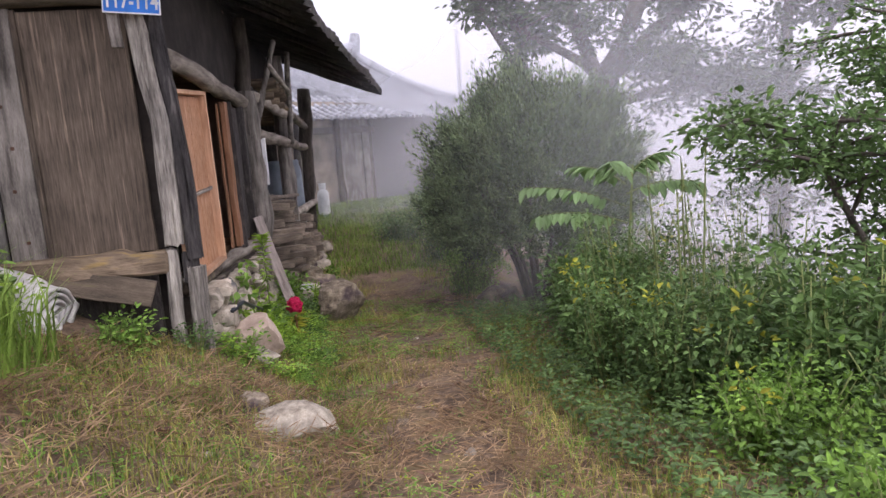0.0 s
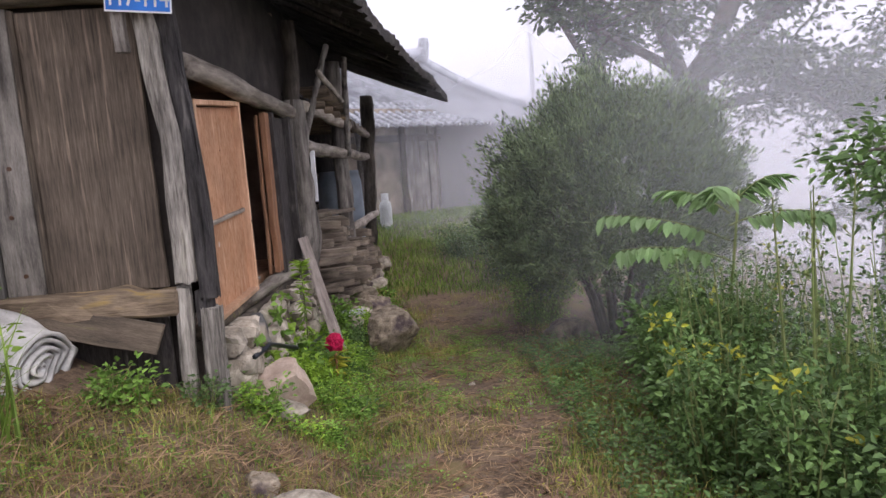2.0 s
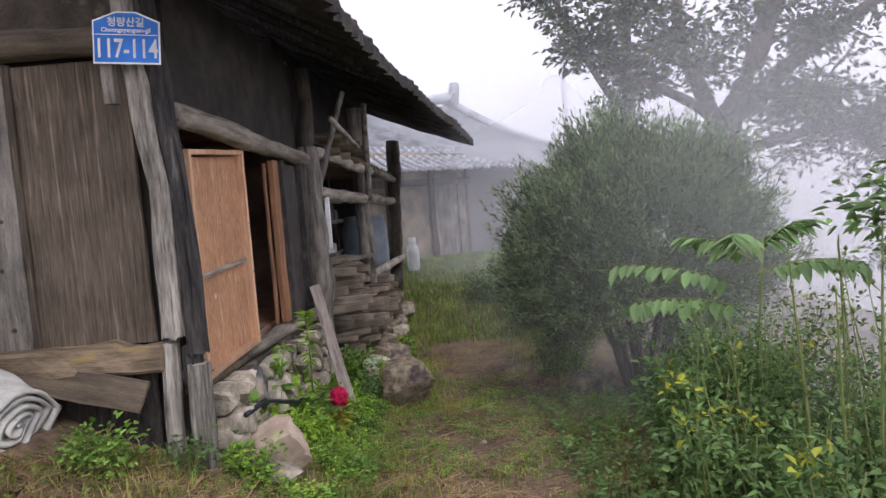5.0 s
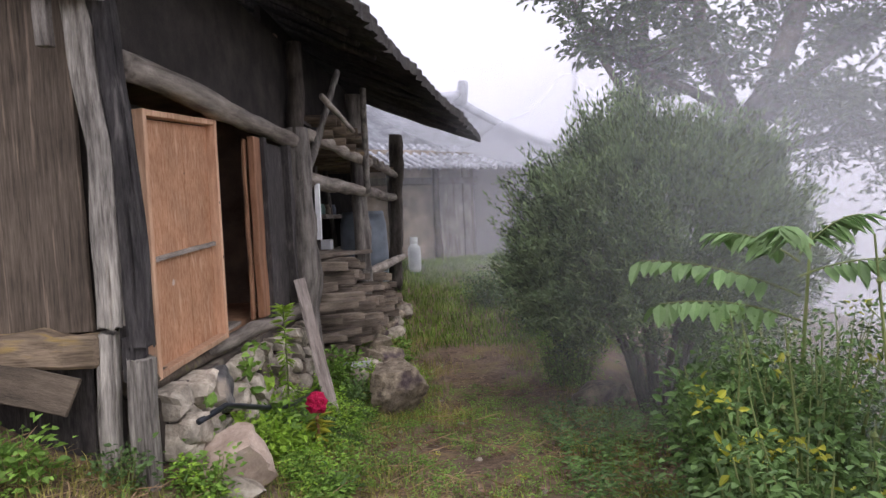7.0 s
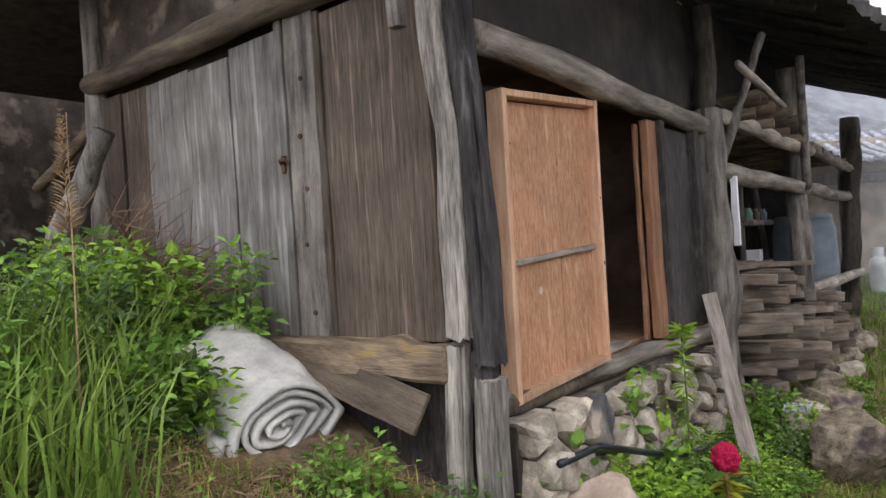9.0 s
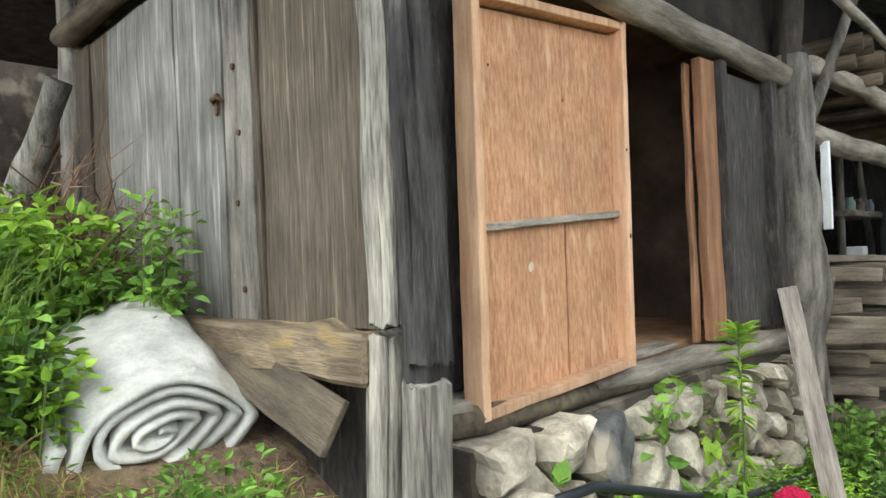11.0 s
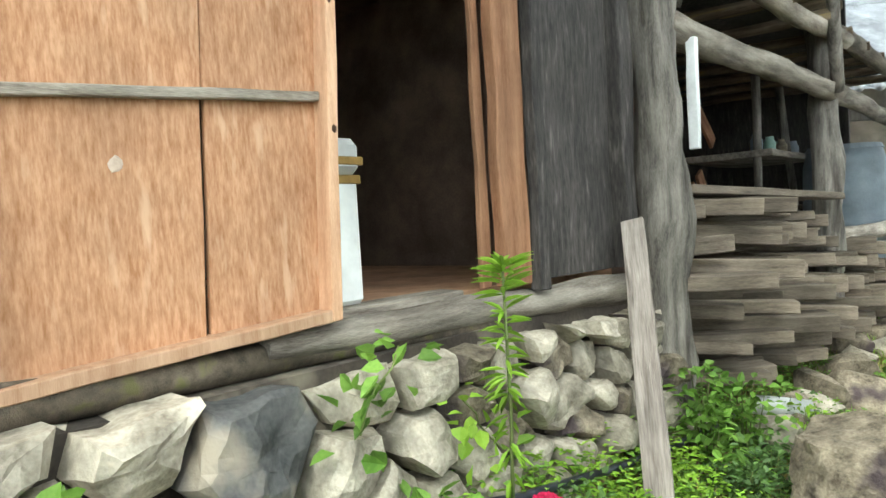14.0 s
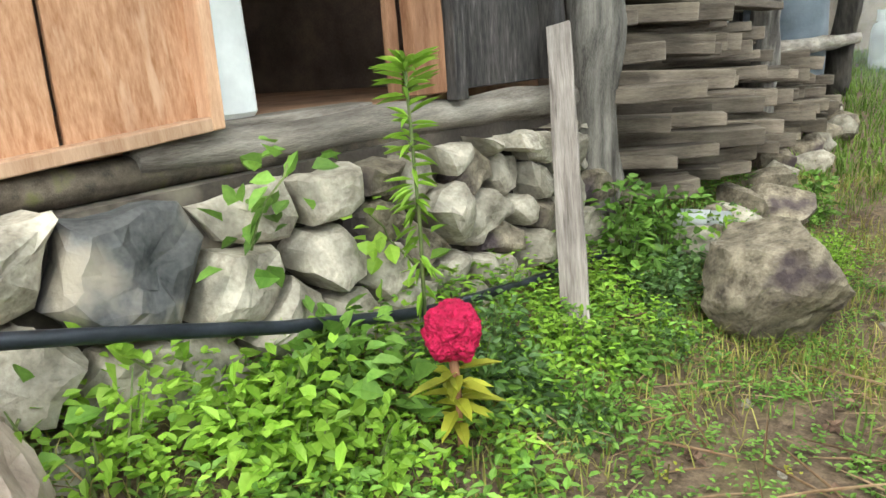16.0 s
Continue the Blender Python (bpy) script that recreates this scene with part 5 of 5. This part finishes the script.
# Bare budding stems above the shrubs.
for i, (x, y, h) in enumerate([(2.15, 5.0, 1.7), (2.35, 5.1, 1.5), (2.45, 5.0, 1.85), (2.0, 5.4, 1.35), (2.6, 5.5, 1.9), (1.85, 5.9, 1.2), (2.9, 5.9, 2.0)]):
    z0 = ground_z(x, y)
    st = thing("budding_stem", "thin upright twig with small brown buds", "stem", (x, y, z0), "budding stems")
    bm = tube(bmesh.new(), [(0, 0, -0.1), (0.03 * (i % 3 - 1), 0, h * 0.5), (0.08 * (i % 3 - 1), 0.03, h)], [0.012, 0.009, 0.004], 5)
    for k in range(9):
        f = 0.45 + 0.06 * k
        c0 = Vector((0.08 * (i % 3 - 1) * f, 0.03 * f, h * f))
        e0 = c0 + Vector((0.05 * math.cos(k * 2.4), 0.05 * math.sin(k * 2.4), 0.035))
        tube(bm, [c0, e0, e0 + Vector((0, 0, 0.014)), e0 + Vector((0, 0, 0.03))], [0.002, 0.004, 0.013, 0.005], 5)
    part("twig", bm, STEM, st)

# Dry twig heap against the boards.
bm = bmesh.new()
rt = random.Random(15)
for i in range(620):
    b0 = Vector((-4.55 + rt.gauss(0, 0.38), 5.9 + rt.gauss(0, 0.12), 0.78 + abs(rt.gauss(0, 0.26))))
    d = Vector((rt.uniform(0.2, 1.0), rt.uniform(-0.3, 0.3), rt.uniform(-0.25, 0.5))).normalized() * rt.uniform(0.3, 0.8)
    tube(bm, [b0, b0 + d * 0.5 + Vector((0, 0, rt.uniform(-0.03, 0.04))), b0 + d], [0.006, 0.005, 0.002], 4)
solo("brushwood_heap", bm, TWIG, "heap of dry brown brushwood against the boards", "brushwood", kind="stuff")
b = solo("plank", box(bmesh.new(), (-0.52, -0.015, -0.11), (0.52, 0.015, 0.11), 5, 0.01, 4, 0.004), BEAM_SHADED, "loose grey plank lying under the sill beam", "plank")
b.location, b.rotation_euler = (-2.22, 6.09, 0.49), (radians(-22), radians(14), radians(-3))

# Grass, straw and tiny weeds.
g = np.random.default_rng(12)


def cover(n, x0, x1, y0, y1, keep):
    xs, ys = g.uniform(x0, x1, n), g.uniform(y0, y1, n)
    ok = np.array([keep(x, y) for x, y in zip(xs, ys)])
    return ground_points(xs[ok], ys[ok])


def tuft(x, y, s=1.0):
    return noise.noise(Vector((x * 1.3 * s, y * 1.3 * s, 7)))


def clear(x, y):
    return not (x < -1.3 and y > 6.1) and not (math.hypot(x + 2.6, y - 5.75) < 0.55)


def bare(x, y):
    """Damp open soil beside the boulder, where little grows."""
    return 0.8 * math.exp(-((x + 0.15) / 0.5) ** 2 - ((y - 8.5) / 0.9) ** 2)


def worn(x, y):
    """How bare the trodden strip is."""
    mid = float(np.interp(y, (2, 4, 9.5, 11, 14), (0.25, 0.3, 0.92, 0.85, 0.2)))
    return bare(x, y) + math.exp(-((x - mid) / (0.45 if y < 7 else 0.6)) ** 2)


def stuff(name, me, label, category):
    tagged(new(name, me), label, category, kind="stuff")


p = cover(70000, -3.4, 2.1, 1.8, 13.5, lambda x, y: clear(x, y) and tuft(x, y) + g.uniform(-0.5, 0.5) > -0.1 + 0.9 * worn(x, y))
stuff("grass", blades_mesh("grass", GRASS, p, g.uniform(0.04, 0.15, len(p)), 0.006, g.uniform(0.3, 1.1, len(p)), g), "short yellowing grass along the trodden path", "grass")
p = cover(42000, -3.4, 2.0, 1.8, 13.5, lambda x, y: clear(x, y) and tuft(x + 9, y) + g.uniform(-0.4, 0.4) > -0.04 + 0.7 * worn(x, y))
stuff("grass", blades_mesh("grass", GRASS_GREEN, p, g.uniform(0.04, 0.16, len(p)), 0.007, g.uniform(0.2, 0.9, len(p)), g), "short green grass along the path edges", "grass")
p = cover(30000, -4, 3.0, 13.0, 24, lambda x, y: not (x < -1.0 and y < 17.5))
stuff("grass", blades_mesh("grass", GRASS_GREEN, p, g.uniform(0.06, 0.22, len(p)), 0.014, g.uniform(0.3, 0.9, len(p)), g), "green grass toward the farmhouse", "grass")
p = cover(3200, -4.6, -1.9, 3.8, 5.6, lambda x, y: clear(x, y) and (x < -2.5 or y < 4.8))
stuff("grass", blades_mesh("grass", GRASS_GREEN, p, g.uniform(0.25, 0.85, len(p)), 0.014, g.uniform(0.3, 0.8, len(p)), g), "tall green grass on the bank", "grass")
p = cover(20000, -3.0, 0.9, 2.2, 6.0, lambda x, y: clear(x, y) and noise.noise(Vector((x * 1.6, y * 1.6, 33))) + g.uniform(-0.4, 0.4) > 0.0 + 0.35 * worn(x, y))
n = len(p)
a = g.uniform(0, 6.28, n)
p[:, 2] += g.uniform(0.0, 0.09, n)
stuff("straw", leaves_mesh("straw", STRAW, p, np.stack([np.cos(a), np.sin(a), g.uniform(-0.3, 0.9, n)], 1), np.tile([0, 0, 1.0], (n, 1)), g.uniform(0.05, 0.2, n), 0.0045, 0.1, 0.1), "tangled dead brown stalks in the foreground", "straw")
p = cover(34000, -3.2, 2.0, 1.8, 12.5, lambda x, y: clear(x, y) and noise.noise(Vector((x * 0.9, y * 0.9, 20))) + g.uniform(-0.5, 0.5) > 0.06 * (y - 5) + 0.5 * bare(x, y))
n = len(p)
a = g.uniform(0, 6.28, n)
p[:, 2] += g.uniform(0.004, 0.05, n)
stuff("straw", leaves_mesh("straw", STRAW, p, np.stack([np.cos(a), np.sin(a), g.uniform(-0.12, 0.22, n)], 1), np.tile([0, 0, 1.0], (n, 1)), g.uniform(0.05, 0.2, n), 0.006, 0.1, 0.05), "dead reddish-brown straw litter on the ground", "straw")


def small_weeds(n, x0, x1, y0, y1, keep, mat, size, label, lift=0.08):
    q = cover(n, x0, x1, y0, y1, keep)
    m = len(q)
    c = np.repeat(q, 7, 0)
    b = g.uniform(0, 6.28, len(c))
    c[:, 2] += g.uniform(0.0, lift, len(c))
    c[:, :2] += g.normal(0, 0.02, (len(c), 2))
    stuff("ground_weeds", leaves_mesh("ground_weeds", mat, c, np.stack([np.cos(b), np.sin(b), g.uniform(0, 0.7, len(c))], 1), np.tile([0, 0, 1.0], (len(c), 1)), size * g.uniform(0.5, 1.3, len(c)), size * 0.55, 0.15, 0.2), label, "weeds")


small_weeds(1300, -1.35, -0.35, 6.2, 12.5, lambda x, y: math.hypot(x + 1.0, y - 6.7) > 0.35 and tuft(x, y, 2.2) > -0.18 and g.uniform(0, 1) < 0.25 + 0.75 * smooth_step((-0.45 - x) / 0.4), LEAF, 0.045, "dense small green weeds at the wall foot", 0.16)
small_weeds(900, -1.3, -0.5, 6.2, 9.6, lambda x, y: math.hypot(x + 1.0, y - 6.7) > 0.35 and g.uniform(0, 1) < smooth_step((-0.5 - x) / 0.4), LEAF_BRIGHT, 0.04, "bright small green weeds at the wall foot", 0.18)
small_weeds(1500, -0.7, 1.2, 7.0, 11, lambda x, y: tuft(x, y, 2.0) > -0.1, LEAF, 0.026, "small weeds along the path", 0.06)
small_weeds(6500, -3.2, 1.9, 2.0, 12.5, lambda x, y: clear(x, y) and tuft(x, y, 1.7) > -0.03 + 0.3 * worn(x, y), LEAF, 0.027, "tiny green weeds between the straw", 0.05)
small_weeds(700, -3.0, 1.7, 2.5, 9, lambda x, y: clear(x, y) and tuft(x + 4, y, 1.5) > 0.15, LEAF_YELLOW, 0.022, "tiny yellowish weeds between the straw", 0.05)
small_weeds(2600, 1.2, 3.6, 1.8, 9.5, lambda x, y: True, LEAF_DEEP, 0.05, "low green undergrowth on the slope edge", 0.22)
small_weeds(1500, -4.5, -1.6, 3.6, 6.05, lambda x, y: clear(x, y) and g.uniform(0, 1) < 0.12 + smooth_step((-2.1 - x) / 0.6), LEAF, 0.04, "low green weeds covering the bank", 0.16)

small_weeds(120, -2.6, 1.6, 2.6, 9.5, lambda x, y: clear(x, y), TWIG, 0.055, "scattered fallen brown leaves", 0.03)
p = cover(130, -0.9, 0.9, 6.4, 9.6, lambda x, y: True)
n = len(p)
a = g.uniform(0, 6.28, n)
p[:, 2] += g.uniform(0.01, 0.05, n)
stuff("straw", leaves_mesh("straw", STRAW, p, np.stack([np.cos(a), np.sin(a), g.uniform(-0.05, 0.15, n)], 1), np.tile([0, 0, 1.0], (n, 1)), g.uniform(0.2, 0.6, n), 0.008, 0.2, 0.05), "long pale dead stalks lying on the soil", "straw")

# Foxtail seed head on the bank.
fox = thing("foxtail_weed", "tall dry foxtail seed head on the bank", "weed", (-2.42, 4.75, ground_z(-2.42, 4.75) - 0.3))
bm = tube(bmesh.new(), [(0, 0, 0.1), (0.02, 0, 0.8), (0.0, 0.02, 1.75)], [0.005, 0.004, 0.002], 5)
part("stem", bm, STRAW, fox)
zf = g.uniform(1.25, 1.76, 260)
a = g.uniform(0, 6.28, 260)
new("seed_head", leaves_mesh("seed_head", STRAW, np.stack([0.03 * np.cos(a) * (1.8 - zf), 0.03 * np.sin(a) * (1.8 - zf), zf], 1), np.stack([np.cos(a), np.sin(a), 0.8 + 0 * a], 1), np.tile([0, 0, 1.0], (260, 1)), 0.09 * (1.95 - zf), 0.008, 0.1, 0.2)).parent = fox

# Pebbles and scattered stones.
pebble_meshes = [mesh_of(rock_mesh((1, 0.8, 0.55), 600 + i, 2), "pebble", (STONE, STONE_MOSS)[i % 2]) for i in range(4)]
for i in range(60):
    x, y = rw.uniform(-1.1, 1.2), rw.uniform(4.0, 11.5)
    o = tagged(new("pebble", pebble_meshes[i % 4]), "small brown-grey stone lying on the path", "stone", "path pebbles")
    s = rw.uniform(0.018, 0.05)
    o.location, o.scale, o.rotation_euler = (x, y, ground_z(x, y) + s * 0.2), (s, s, s), (0, 0, rw.uniform(0, 6))

# ---- dry stone wall under the sill ----
stone_wall = thing("wall_plinth", "dry wall of rough grey field stones under the sill", "wall", kind="structure")
bm = bmesh.new()
box(bm, (-1.75, 6.45, -0.75), (-1.42, 10.0, 0.24), 1, 0, 0, 0)
part("earth_core", bm, MUD, stone_wall)
rs = random.Random(41)
SQUASH = 1.25
BLACK = (7.24, 0.06)
seeds = [BLACK]
tries = 0
while tries < 6000:
    tries += 1
    q = (rs.uniform(6.5, 10.1), rs.uniform(-0.75, 0.24))
    near = 0.20 + 0.10 * noise.noise(Vector((q[0] * 2.3, q[1] * 2.3, 2))) + (0.05 if q[0] < 8 else 0)
    if all(math.hypot(q[0] - b[0], SQUASH * (q[1] - b[1])) > (0.30 if b is BLACK else near) for b in seeds):
        seeds.append(q)


def cell(c, others):
    """The part of the wall face that lies nearest to c, cut out by straight joints."""
    y_lo, y_hi, z_hi = max(c[0] - 0.35, 6.46), min(c[0] + 0.35, 10.15), min(c[1] + 0.3, 0.27 - 0.035 * (c[0] - 6.5))
    poly = [(y_lo, c[1] - 0.3), (y_hi, c[1] - 0.3), (y_hi, z_hi), (y_lo, z_hi)]
    for b in others:
        if b is c or abs(b[0] - c[0]) > 1 or abs(b[1] - c[1]) > 0.8:
            continue
        pull = 0.62 if c is BLACK else (0.38 if b is BLACK else 0.5)
        mx, mz = c[0] + (b[0] - c[0]) * pull, c[1] + (b[1] - c[1]) * pull
        nx_, nz_ = b[0] - c[0], (b[1] - c[1]) * SQUASH * SQUASH
        out = []
        for k in range(len(poly)):
            p, q = poly[k], poly[(k + 1) % len(poly)]
            dp, dq = (p[0] - mx) * nx_ + (p[1] - mz) * nz_, (q[0] - mx) * nx_ + (q[1] - mz) * nz_
            if dp <= 0:
                out.append(p)
            if dp * dq < 0:
                f = dp / (dp - dq)
                out.append((p[0] + (q[0] - p[0]) * f, p[1] + (q[1] - p[1]) * f))
        poly = out
        if len(poly) < 3:
            return []
    return poly


for c in seeds:
    poly = cell(c, seeds)
    if len(poly) < 3:
        continue
    cy, cz = sum(p[0] for p in poly) / len(poly), sum(p[1] for p in poly) / len(poly)
    dense = []
    for k in range(len(poly)):
        p, q = poly[k], poly[(k + 1) % len(poly)]
        steps = max(1, int(math.hypot(p[0] - q[0], p[1] - q[1]) / 0.06))
        dense += [(p[0] + (q[0] - p[0]) * j / steps, p[1] + (q[1] - p[1]) * j / steps) for j in range(steps)]
    bm = bmesh.new()
    lean_y, lean_z = rs.uniform(-0.35, 0.35), rs.uniform(-0.45, 0.3)
    tight, spin = rs.uniform(0.86, 1.0), rs.uniform(-0.12, 0.12)
    bulge = rs.uniform(0.05, 0.12)
    batter = -1.42 + 0.16 * (0.25 - cz)
    rings = []
    for shrink, out_by in ((0.90, -0.22), (0.95, 0.0), (0.93, 0.55), (0.80, 0.95), (0.5, 1.1), (0.2, 1.12)):
        ring = []
        for (py, pz) in dense:
            ay, az = (py - cy) * shrink * tight, (pz - cz) * shrink * tight
            dy, dz = ay - az * spin, az + ay * spin
            q = Vector((out_by * bulge if out_by >= 0 else out_by, dy, dz))
            if out_by > 0:
                q.x += (lean_y * dy + lean_z * dz) * out_by
            q += noise.noise_vector(Vector((q.x * 9 + c[0] * 5, dy * 8, dz * 8 + c[1]))) * 0.03 + noise.noise_vector(Vector((dy * 22, dz * 22, c[0] * 9))) * 0.013
            ring.append(bm.verts.new(q))
        rings.append(ring)
    m = len(dense)
    for r0, r1 in zip(rings, rings[1:]):
        for k in range(m):
            bm.faces.new((r0[k], r0[(k + 1) % m], r1[(k + 1) % m], r1[k]))
    bm.faces.new(rings[-1])
    bmesh.ops.recalc_face_normals(bm, faces=bm.faces[:])
    o = part("stone", bm, STONE_BLACK if c is BLACK else (STONE, STONE, STONE, STONE, STONE_MOSS)[rs.randrange(5)], stone_wall, "large black-faced stone" if c is BLACK else "")
    o.location = (batter + rs.uniform(-0.02, 0.03), cy, cz)
